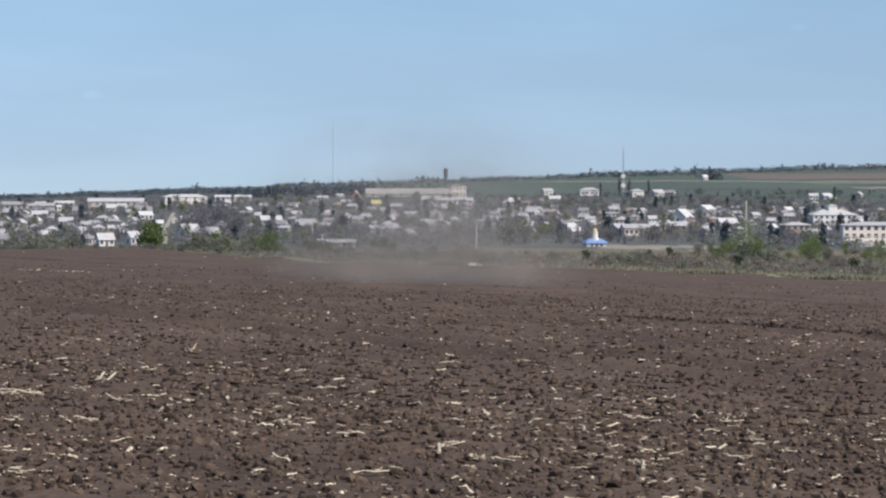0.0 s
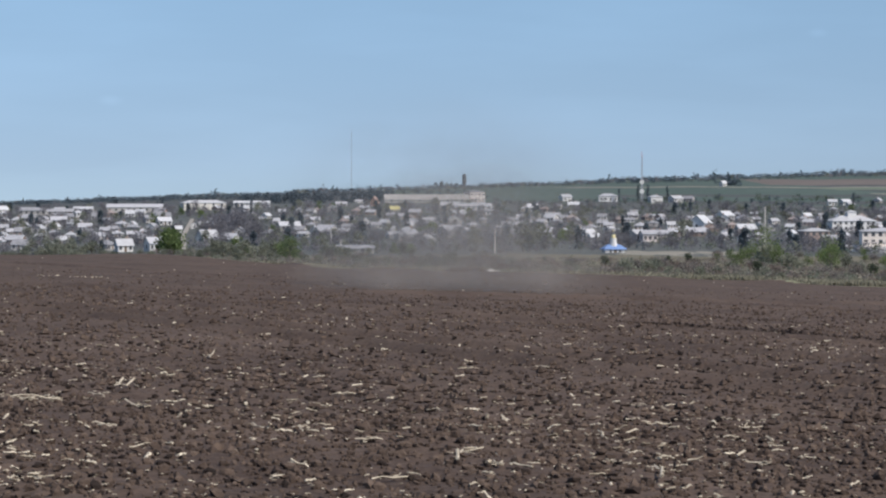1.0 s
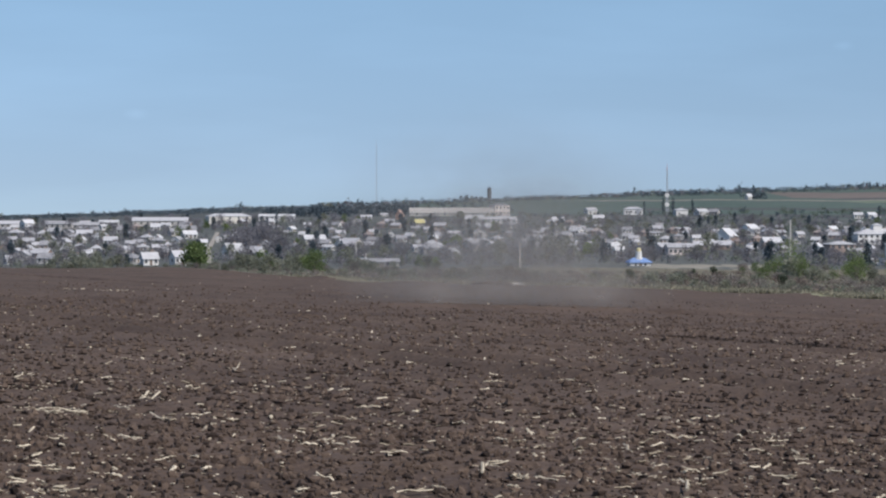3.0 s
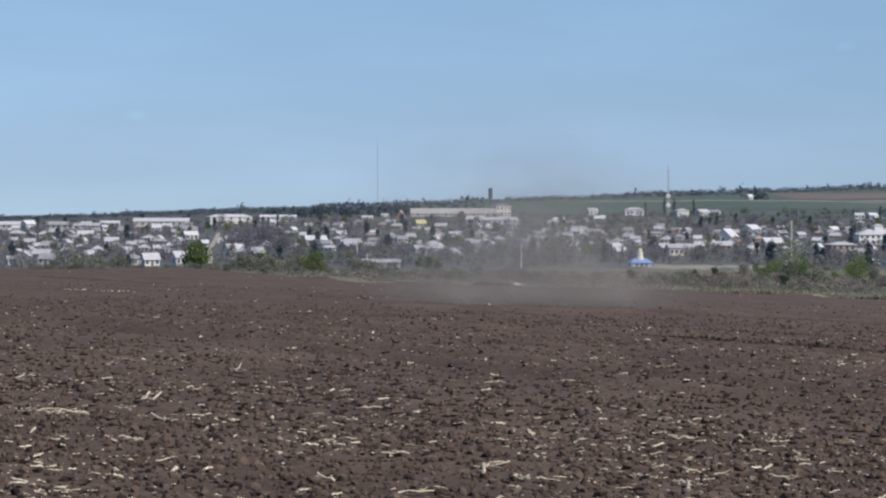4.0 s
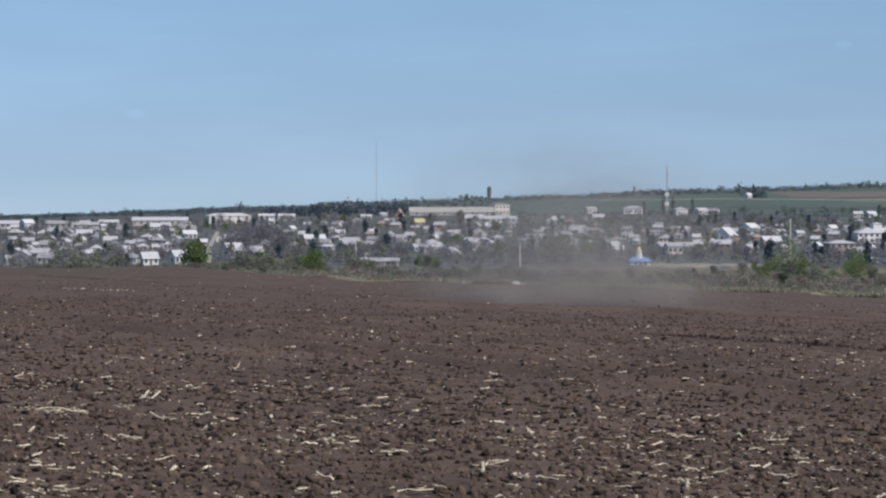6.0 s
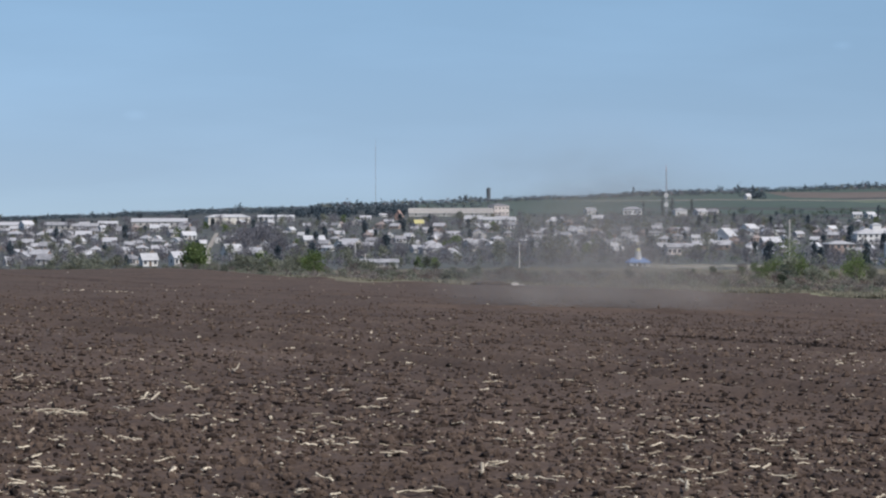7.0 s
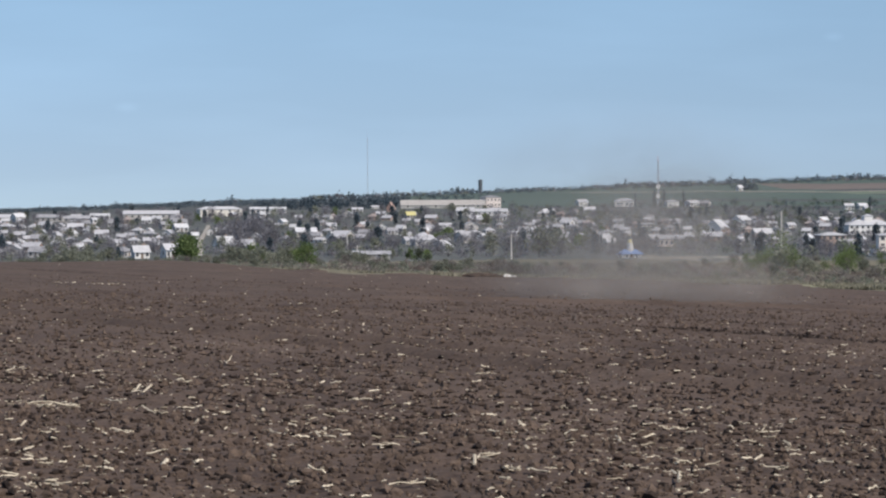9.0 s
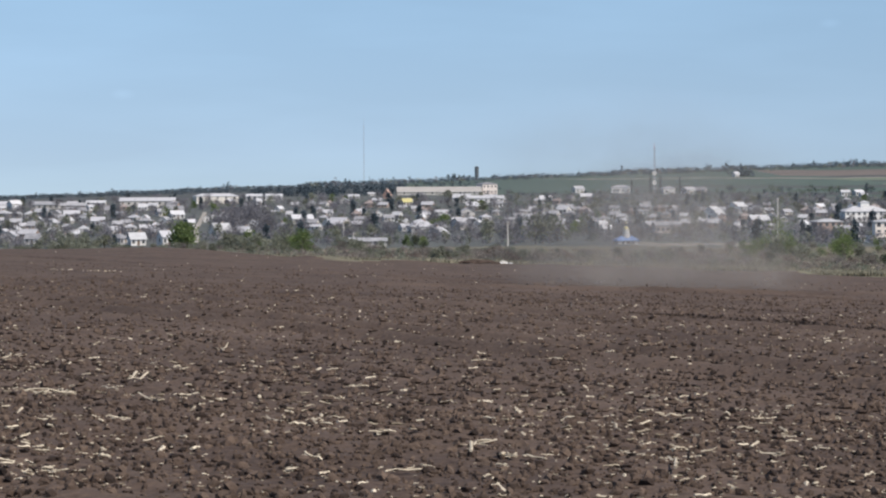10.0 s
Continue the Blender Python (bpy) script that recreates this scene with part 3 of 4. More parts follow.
TREES = {
    "bare": [tree("bare_tree", "leafless grey-brown garden tree", 7.5, 6.5, HAZED_TWIG, 440, 0.28, 10 + k, long=2.3, up=0.3, count=9) for k in range(3)],
    "bud": [tree("budding_tree", "garden tree with sparse olive spring leaves", 7.0, 6.0, BUD, 360, 0.40, 20 + k, count=8) for k in range(3)],
    "leaf": [tree("leafy_tree", "tree in dense fresh green leaf", 6.5, 6.0, LEAF, 700, 0.36, 30 + k, trunk=0.15, count=10) for k in range(2)],
    "fir": [tree("dark_conifer", "dark green conifer among the houses", 10, 4.5, HAZED_NEEDLE, 420, 0.46, 40 + k, trunk=0.1, count=9, column=True) for k in range(2)],
    "poplar": [tree("poplar", "tall narrow dark poplar", 15, 2.6, HAZED_NEEDLE, 320, 0.42, 50 + k, trunk=0.1, long=1.4, up=1.0, count=9, column=True) for k in range(2)],
    "scrub": [tree("bare_bush", "leafless brown bush at the field's edge", 2.6, 3.6, SCRUBWOOD, 760, 0.14, 60 + k, trunk=0.05, long=2.6, up=0.5, count=9) for k in range(3)],
    "green": [tree("green_bush", "bush in fresh green leaf below the field", 4.2, 4.4, LEAF, 1250, 0.15, 70 + k, trunk=0.08, long=1.2, up=0.2, count=10) for k in range(3)],
    "russet": [tree("russet_bush", "leafless reddish-brown thicket on the bank", 2.2, 4.0, RUSSET, 700, 0.14, 110 + k, trunk=0.05, long=2.4, up=0.5, count=10) for k in range(2)],
    "willow": [tree("willow_bush", "willow bush in thin fresh green leaf", 5.6, 4.6, LEAF, 900, 0.13, 90 + k, trunk=0.12, long=1.9, up=0.9, count=12) for k in range(3)],
    "dark": [tree("dark_bush", "dense dark green bush on the bank", 3.0, 2.2, DARKLEAF, 800, 0.14, 100 + k, trunk=0.06, long=1.2, up=0.3, count=8) for k in range(2)],
    "olive": [tree("budding_bush", "bush with sparse olive spring leaves", 3.2, 3.8, BUD, 640, 0.19, 80 + k, trunk=0.06, long=1.5, up=0.4, count=9) for k in range(3)],
}
USED = set()
pick = random.Random(5)


def plant(kind, x, y, scale=1.0, sink=0.15, group=""):
    proto = pick.choice(TREES[kind])
    m = pose(x, y, ground(x, y) - sink, 0, 0, pick.uniform(0, 360))
    if proto not in USED:
        USED.add(proto)
        ob = proto
        ob.matrix_basis = m
    else:
        ob = copy_thing(proto, m)
    s = scale * pick.uniform(0.88, 1.12)
    ob.scale = (s, s, s * pick.uniform(0.9, 1.1))
    if group:
        tagged(ob, group=group)
    return ob


def woods(name, spots, label):
    """A far wood in one mesh: trunks and loose crowns at spots (x, y, height, spread), by material."""
    g = np.random.default_rng(len(spots))
    vs, idx = [], []
    for x, y, h, w, m in spots:
        n = int(34 + 30 * w / 6)
        z = ground(x, y)
        way = g.normal(size=(n, 3))
        way /= np.linalg.norm(way, axis=1, keepdims=True)
        lob = g.normal(0, (0.3, 0.3, 0.17), (5, 3))[g.integers(0, 5, n)]
        c = (lob + way * 0.32 * g.random((n, 1)) ** 0.4) * (w, w, h * 0.95) + (x, y, z + h * 0.42)
        c[:, 2] = np.maximum(c[:, 2], z + 0.3)
        a, b = g.normal(size=(n, 3)), g.normal(size=(n, 3))
        s = g.uniform(0.35, 0.75, (n, 1)) * (h / 8) * 1.12
        vs.append(np.stack([c - a * s * 0.6, c + b * s * 0.6, c + a * s * 0.6, c - b * s * 0.6], 1).reshape(-1, 3))
        t = h * 0.03
        vs.append(np.array([[x - t, y, z - 0.5], [x + t, y, z - 0.5], [x + t * 0.5, y, z + h * 0.6], [x - t * 0.5, y, z + h * 0.6]]))
        idx += [m] * n + [m]
    v = np.concatenate(vs)
    me = mesh_np(name, v, np.arange(len(v)).reshape(-1, 4))
    for m in (HAZED_TWIG, BUD, HAZED_NEEDLE, SCRUBWOOD, GARDEN, RUSSET, BLADES):
        me.materials.append(m)
    me.polygons.foreach_set("material_index", np.array(idx, np.int32))
    return tagged(new(name, me), label, "woods", kind="stuff")


# ---- houses ----
def house(x, y, w, l, h, rise, turn, wall, roof, label, hip=False, floors=1, category="house", bays=3, chimney=True, group=""):
    """A house w wide along its front and l deep: walls, roof, windows, door and chimney."""
    root = tagged(new("house" if category == "house" else category.replace(" ", "_")), label, category, group)
    root.matrix_basis = pose(x, y, ground(x, y) - 0.1, 0, 0, turn)
    a, b = w / 2, l / 2
    bm = bmesh.new()
    box(bm, -a, a, -b, b, -1.2, h)
    part("wall", bm, wall, root)
    o, t = 0.45, 0.16
    bm = bmesh.new()
    if hip:
        inset = min(a, b) * 0.95
        base = [(-a - o, -b - o), (a + o, -b - o), (a + o, b + o), (-a - o, b + o)]
        ridge = [(-a + inset, 0), (a - inset, 0)] if a >= b else [(0, -b + inset), (0, b - inset)]
        low = [bm.verts.new((p[0], p[1], h - 0.1)) for p in base]
        mid = [bm.verts.new((p[0], p[1], h + t)) for p in base]
        top = [bm.verts.new((p[0], p[1], h + rise)) for p in ridge]
        bm.faces.new(low[::-1])
        for i in range(4):
            bm.faces.new((low[i], low[(i + 1) % 4], mid[(i + 1) % 4], mid[i]))
        if a >= b:
            for q in ((mid[0], mid[1], top[1], top[0]), (mid[1], mid[2], top[1]), (mid[2], mid[3], top[0], top[1]), (mid[3], mid[0], top[0])):
                bm.faces.new(q)
        else:
            for q in ((mid[0], mid[1], top[0]), (mid[1], mid[2], top[1], top[0]), (mid[2], mid[3], top[1]), (mid[3], mid[0], top[0], top[1])):
                bm.faces.new(q)
        part("roof", bm, roof, root)
    else:
        gable = bmesh.new()
        ends = []
        for s in (-a, a):
            ends.append([gable.verts.new(p) for p in ((s, -b, h), (s, b, h), (s, 0, h + rise))])
        gable.faces.new(ends[0][::-1])
        gable.faces.new(ends[1])
        for i in range(3):
            gable.faces.new((ends[0][i], ends[0][(i + 1) % 3], ends[1][(i + 1) % 3], ends[1][i]))
        part("gable", gable, wall, root)
        k = (b + o) / b
        for s in (-1, 1):
            e, zz = s * b * k, h + rise - rise * k
            v = [bm.verts.new(p) for p in ((-a - o, e, zz), (a + o, e, zz), (a + o, 0, h + rise + 0.01), (-a - o, 0, h + rise + 0.01),
                                           (-a - o, e, zz + t), (a + o, e, zz + t), (a + o, 0, h + rise + t), (-a - o, 0, h + rise + t))]
            for q in ((0, 1, 2, 3), (4, 5, 6, 7), (0, 1, 5, 4), (1, 2, 6, 5), (3, 0, 4, 7)):
                bm.faces.new([v[i] for i in q])
        bmesh.ops.recalc_face_normals(bm, faces=bm.faces)
        part("roof", bm, roof, root)
    pane = bmesh.new()
    ww = min(1.3, w / bays * 0.55)
    box(pane, -ww / 2, ww / 2, -0.05, 0.05, 0, 1.45)
    pane_mesh = bpy.data.meshes.new("window")
    pane.to_mesh(pane_mesh)
    pane.free()
    pane_mesh.materials.append(GLASS_DARK)
    storey = h / floors
    for f in range(floors):
        for i in range(bays):
            px = -a + (i + 0.5) * w / bays
            if f == 0 and i == bays // 2 and category == "house":
                d = bmesh.new()
                part("door", box(d, px - 0.45, px + 0.45, -b - 0.06, -b + 0.05, 0.1, 2.15), WOOD, root)
            else:
                part("window", pane_mesh, None, root, at=pose(px, -b - 0.01, f * storey + storey * 0.34))
    if category == "house":
        for s in (-1, 1):
            part("window", pane_mesh, None, root, at=pose(s * (a + 0.01), 0, h * 0.36, 0, 0, 90))
    if chimney:
        bm = bmesh.new()
        c = box(bm, -0.32, 0.32, -0.32, 0.32, h + rise * 0.4, h + rise + 0.8)
        part("chimney", c, BRICK, root, at=pose(a * 0.35, b * 0.25, 0))
    return root


# ---- lanes, buildings and trees of the town ----
lane("lane_1", [(-86.5, 930), (-94, 1010), (-112, 1200), (-138, 1540)], 2.2, "pale dirt lane climbing between the houses")

G = "houses of the town"
house(-195.2, 1738, 38, 11, 3.6, 2.2, 3, CONCRETE, SLATE, "long pale farm shed with a grey roof", category="shed", bays=9, chimney=False)
house(-261.7, 1715, 19, 9, 3.2, 2.0, -4, CONCRETE, SLATE, "long low shed with a grey slate roof", category="shed", bays=5, chimney=False)
house(-239.0, 1684, 17, 8, 2.8, 1.8, 5, PLASTER, SLATE, "low plastered shed with a slate roof", category="shed", bays=5, chimney=False)
house(-231.6, 1745, 13, 8, 2.8, 1.6, 0, WHITEWASH, TIN, "white shed with a pale tin roof", category="shed", bays=4, chimney=False)
house(-302.4, 1752, 19, 9, 3.2, 2.0, 2, CONCRETE, SLATE, "low concrete shed with a slate roof", category="shed", bays=5, chimney=False)
house(-284.8, 1723, 7.5, 7, 4.0, 2.4, 40, WHITEWASH, TIN, "bright white house with a tin roof", group=G)
house(-108.4, 928, 5.6, 6, 2.6, 2.2, 20, WHITEWASH, TIN, "small whitewashed house behind the field's crest", group=G)
house(-96.9, 924, 5.6, 5.5, 3.4, 2.0, 30, WHITEWASH, SLATE, "tall whitewashed house with a slate gable roof", group=G)
house(-88.0, 1054, 7.4, 7, 3.2, 3.0, 35, WHITEWASH, TIN, "white house beside the dirt lane", group=G)
house(-78.0, 1046, 6.0, 6, 2.8, 2.2, -20, WHITEWASH, SLATE, "small white house beside the dirt lane", group=G)
house(-149.8, 1758, 30, 11, 5.4, 2.0, 18, CREAM_PALE, TIN, "cream apartment block of two storeys", hip=True, floors=2, category="apartment block", bays=5, chimney=False)
house(-130.4, 1834, 7, 7, 3.4, 1.4, 0, WHITEWASH, TIN, "white low house near the wood", group=G)
house(-116.4, 1827, 18, 8, 3.4, 1.4, -3, WHITEWASH, TIN, "long white building near the dark wood", category="shed", bays=5, chimney=False)
house(-21.3, 812, 14, 6, 2.3, 0.9, 3, CONCRETE, SLATE, "long low concrete shed below the field", category="shed", bays=2, chimney=False)
house(-65.3, 1278, 10.5, 8, 3.0, 2.0, 12, PLASTER, TIN, "house with a wide pale tin roof", group=G)
house(-43.1, 1190, 8.5, 8, 3.0, 2.4, -30, PLASTER, SLATE, "plastered house with a grey slate roof", group=G)
house(-4.0, 1099, 10.5, 9, 3.2, 2.6, 15, WHITEWASH, SLATE, "pale house with a broad slate roof", hip=True, group=G)
house(3.0, 1011, 6.0, 7, 2.8, 2.2, 60, WHITEWASH, TIN, "white house with a tin gable roof", group=G)
house(-31.3, 1836, 4.2, 5, 3.0, 4.0, 70, ORANGE, ORANGE, "tall narrow house with a steep orange roof", group=G)
house(-15.6, 1673, 6, 6, 2.2, 2.2, 15, PLASTER, YELLOW, "house with a bright yellow roof", group=G)
house(7.0, 1980, 66, 18, 2.4, 4.0, 2, CONCRETE, HALL_ROOF, "very long low hall with a weathered grey roof", category="hall", bays=6, chimney=False)
house(45.0, 1990, 13, 11, 8.2, 1.6, 25, PINK, SLATE, "pink block with flat roof beside the hall", hip=True, floors=2, category="apartment block", bays=4, chimney=False)
house(36.2, 1721, 28, 9, 3.2, 1.8, 4, WHITEWASH, TIN, "long white low building with a tin roof", category="shed", bays=8, chimney=False)
house(22.0, 1735, 12, 9, 3.4, 2.2, -8, WHITEWASH, TIN, "white building with a tin roof", category="shed", bays=4, chimney=False)
house(28.1, 1533, 12, 9, 3.0, 2.2, 0, PLASTER, TIN, "wide house with a pale roof", group=G)
house(14.6, 1161, 7, 8, 3.2, 2.4, 30, PLASTER, SLATE, "plastered house with a slate roof", group=G)
house(119.6, 2030, 8, 8, 3.8, 2.0, 20, WHITEWASH, TIN, "white house on the upper slope", bays=2, group=G)
house(109.3, 1763, 7.5, 7, 3.4, 2.0, 0, WHITEWASH, TIN, "white house on the slope", group=G)
house(153.5, 2025, 15, 9, 4.6, 2.0, 0, WHITEWASH, SLATE, "long white building above the town", hip=True, floors=1, category="apartment block", bays=4, chimney=False)
house(43.5, 1112, 6.5, 7, 3.2, 2.6, 10, PLASTER, SLATE, "plastered house with a steep slate roof", group=G)
house(57.0, 1121, 6.0, 7, 3.2, 2.6, -15, PLASTER, SLATE, "plastered house among bare trees", group=G)
house(79.4, 1482, 9, 8, 3.0, 2.2, 20, WHITEWASH, SLATE, "house with a pale slate roof", group=G)
house(185.3, 1958, 9.5, 9, 5.2, 1.6, 12, WHITEWASH, TIN, "bright white house on the upper slope", hip=True, bays=2, group=G)
house(206.0, 2003, 9, 8, 3.4, 2.2, 30, WHITEWASH, TIN, "white house with a tin roof below the wheat", group=G)
house(217.0, 2010, 8, 8, 3.2, 2.0, -20, PLASTER, SLATE, "house with a slate roof below the wheat", group=G)
house(104.7, 1104, 12.8, 9, 3.6, 1.6, 6, PINK, SLATE, "wide pinkish house with a row of windows", bays=6, group=G)
house(97.0, 1112, 6.5, 7, 3.2, 2.0, 40, PLASTER, SLATE, "plastered house beside a pinkish one", group=G)
house(186.5, 1524, 9, 8, 3.4, 2.6, 45, WHITEWASH, TIN, "white house with a tin gable roof", group=G)
house(164.5, 1258, 9, 8, 2.6, 2.4, 10, PLASTER, TIN, "house with a bright sloping tin roof", group=G)
house(151.0, 1340, 10, 9, 3.6, 4.0, 60, WHITEWASH, TIN, "pale barn with a high rounded roof", group=G)
house(173.1, 1095, 11.2, 9, 5.6, 1.4, 8, BRICK, TIN, "two-storey brick house with a pale roof", hip=True, floors=2, bays=4, group=G)
house(177.0, 1068, 9.5, 7, 2.6, 2.0, 8, PLASTER, SLATE, "cream annex before the brick house", group=G)
house(326.0, 1972, 7, 7, 3.0, 1.8, 0, WHITEWASH, TIN, "white house near the green fields", group=G)
house(337.5, 1980, 7, 7, 3.0, 1.8, 20, WHITEWASH, TIN, "white house near the green fields", group=G)
house(345.3, 2836, 6, 6, 4.0, 2.4, 30, WHITEWASH, TIN, "lone white farmhouse among dark trees", group=G)


def school():
    """The pink school: a long block of three storeys with a porch and a low wing."""
    root = house(184.6, 930, 40, 13, 8.2, 1.2, -5, CREAM, SLATE, "long pinkish cream three-storey school with rows of windows", hip=True, floors=3, category="school", bays=15, chimney=False)
    bm = bmesh.new()
    part("band", box(bm, -20.1, 20.1, -6.6, 6.6, 4.0, 4.35), PINK, root, "pinkish band between the storeys")
    bm = bmesh.new()
    part("porch", box(bm, -17.5, -9.5, -9.0, -6.4, -1.2, 2.6, 0.05), WHITEWASH, root, "low white porch")
    bm = bmesh.new()
    part("low_wing", box(bm, -26, -20.2, -4.0, 4.0, -1.2, 3.0, 0.05), WHITEWASH, root, "low white wing")


def cupola_house():
    root = house(231.8, 1342, 24, 14, 5.4, 3.0, 6, WHITEWASH, TIN, "white public building with a silver hip roof and cupola", hip=True, floors=2, category="public building", bays=8, chimney=False)
    bm = bmesh.new()
    lantern = part("cupola", box(bm, -2.4, 2.4, -2.4, 2.4, 6.5, 10.2, 0.05), WHITEWASH, root)
    bm = bmesh.new()
    bmesh.ops.create_cone(bm, cap_ends=True, segments=4, radius1=3.9, radius2=0.4, depth=1.0, matrix=Matrix.Translation((0, 0, 10.7)) @ Matrix.Rotation(math.pi / 4, 4, "Z"))
    part("cap", bm, TIN, lantern)


def chapel():
    """White chapel with a blue hip roof, a drum tower and a gilded dome."""
    root = tagged(new("chapel"), "small white chapel with blue roof and gilded dome", "church")
    x, y = 67.8, 869.0
    root.matrix_basis = pose(x, y, ground(x, y) - 0.1, 0, 0, 12)
    bm = bmesh.new()
    part("nave", box(bm, -3.6, 3.6, -2.4, 2.4, -1.0, 1.3), WHITEWASH, root)
    bm = bmesh.new()
    base = [bm.verts.new(p) for p in ((-4.1, -2.9, 1.25), (4.1, -2.9, 1.25), (4.1, 2.9, 1.25), (-4.1, 2.9, 1.25))]
    eave = [bm.verts.new((v.co.x, v.co.y, 1.5)) for v in base]
    ridge = [bm.verts.new(p) for p in ((-2.1, 0, 3.0), (2.1, 0, 3.0))]
    bm.faces.new(base[::-1])
    for i in range(4):
        bm.faces.new((base[i], base[(i + 1) % 4], eave[(i + 1) % 4], eave[i]))
    for q in ((eave[0], eave[1], ridge[1], ridge[0]), (eave[1], eave[2], ridge[1]), (eave[2], eave[3], ridge[0], ridge[1]), (eave[3], eave[0], ridge[0])):
        bm.faces.new(q)
    part("roof", bm, BLUE, root, "blue painted hip roof")
    bm = bmesh.new()
    tube(bm, (0, 0, 1.6), (0, 0, 3.3), 1.55, 1.35, 8)
    tube(bm, (0, 0, 3.3), (0, 0, 5.3), 1.2, 1.05, 12)
    tower = part("tower", bm, WHITEWASH, root)
    bm = bmesh.new()
    tube(bm, (0, 0, 5.25), (0, 0, 5.4), 1.2, 1.1, 12)
    bmesh.ops.create_uvsphere(bm, u_segments=14, v_segments=10, radius=1, matrix=Matrix.Translation((0, 0, 5.85)) @ Matrix.Diagonal((0.78, 0.78, 0.65, 1)))
    part("dome", bm, GOLD, tower, "gilded onion dome")
    bm = bmesh.new()
    tube(bm, (0, 0, 6.4), (0, 0, 7.3), 0.5, 0.08, 10)
    part("finial", bm, TANK, tower)
    bm = bmesh.new()
    box(bm, -0.06, 0.06, -0.05, 0.05, 7.2, 8.1)
    box(bm, -0.32, 0.32, -0.04, 0.04, 7.65, 7.77)
    part("cross", bm, GOLD, tower)
    for k in (-1.7, 1.7):
        bm = bmesh.new()
        part("window", box(bm, k - 0.35, k + 0.35, -2.46, -2.3, 0.3, 1.05), GLASS_DARK, root)
    bm = bmesh.new()
    part("door", box(bm, -0.5, 0.5, -2.46, -2.3, 0.0, 1.15), WOOD, root)


def mast(x, y, h, r, label, red=False):
    """Lattice mast: three legs, rings of cross braces, a spike."""
    root = tagged(new("radio_mast"), label, "mast")
    root.matrix_basis = pose(x, y, ground(x, y) - 0.3)
    legs = [(math.cos(k * 2.094), math.sin(k * 2.094)) for k in range(3)]
    for c, s in legs:
        part("leg", tube(bmesh.new(), (c * r, s * r, 0), (c * r * 0.35, s * r * 0.35, h * 0.9), r * 0.20, r * 0.14, 5), STEEL, root)
    n = 12
    bm = bmesh.new()
    for k in range(n):
        z0, z1 = h * 0.9 * k / n, h * 0.9 * (k + 1) / n
        w0, w1 = r * (1 - 0.65 * k / n), r * (1 - 0.65 * (k + 1) / n)
        for i in range(3):
            (a, b), (c, s) = legs[i], legs[(i + 1) % 3]
            tube(bm, (a * w0, b * w0, z0), (c * w1, s * w1, z1), r * 0.10, r * 0.10, 4)
    part("lattice", bm, STEEL, root)
    part("spike", tube(bmesh.new(), (0, 0, h * 0.88), (0, 0, h), r * 0.2, r * 0.08, 5), STEEL_RED if red else STEEL, root)
    if red:
        for k in (0.22, 0.40):
            bm = bmesh.new()
            part("dish", tube(bm, (0, -r * 0.9, h * k), (0, -r * 1.2, h * k), r * 1.7, r * 1.7, 10), WHITEWASH, root, "white antenna dish")
    return root


def pole(x, y, h):
    root = tagged(new("utility_pole"), "pale concrete utility pole with a crossarm", "pole", "poles below the field")
    root.matrix_basis = pose(x, y, ground(x, y) - 0.5)
    part("shaft", tube(bmesh.new(), (0, 0, 0), (0, 0, h), 0.14 + h * 0.018, 0.08 + h * 0.013, 8), CONCRETE, root)
    bm = bmesh.new()
    part("crossarm", box(bm, -0.9, 0.9, -0.08, 0.08, h - 0.9, h - 0.72), WOOD, root)
    for k in (-0.8, 0, 0.8):
        part("insulator", tube(bmesh.new(), (k, 0, h - 0.72), (k, 0, h - 0.45), 0.07, 0.05, 6), WHITEWASH, root)


def silo():
    root = tagged(new("water_tower"), "dark water tower on the skyline", "tower")
    x, y = 67.0, 3600
    root.matrix_basis = pose(x, y, ground(x, y) - 0.5)
    part("shaft", tube(bmesh.new(), (0, 0, 0), (0, 0, 11), 1.6, 1.5, 12), TANK, root)
    bm = bmesh.new()
    tube(bm, (0, 0, 5), (0, 0, 19), 2.9, 3.1, 14)
    part("tank", bm, TANK, root)
    part("cap", tube(bmesh.new(), (0, 0, 18.9), (0, 0, 20.6), 3.4, 0.4, 14), TANK, root)


school()
cupola_house()
chapel()
mast(-60.5, 2300, 68, 0.5, "tall thin grey lattice radio mast on the rise")
mast(178.8, 2002, 41, 1.1, "lattice radio mast with a red tip and white dishes", True)
pole(25.0, 811, 8.8)
pole(144.6, 1045, 17)
pole(172.0, 1024, 11)
pole(-34.5, 1000, 8.5)
pole(-24.8, 812, 5.5)
silo()


def rubble(x, y, w, label):
    g = np.random.default_rng(int(x * 10) + 900)
    v = ICO_V * (1 + 0.25 * g.uniform(-1, 1, (12, 1))) * (w / 2, w / 3, w / 4)
    ob = new("rubble_block", mesh_np("rubble_block", v, ICO_F, CONCRETE))
    ob.matrix_basis = pose(x, y, ground(x, y) + w * 0.12, 0, 0, 10)
    return tagged(ob, label, "rubble")


rubble(6.3, 219, 0.85, "pale lump of broken concrete at the field's edge")
rubble(7.0, 219.5, 0.5, "small lump of broken concrete at the field's edge")
rubble(38.0, 222, 0.45, "grey stone in the grass at the field's edge")
rubble(34.0, 228, 0.5, "pale stone in the grass beside bushes")

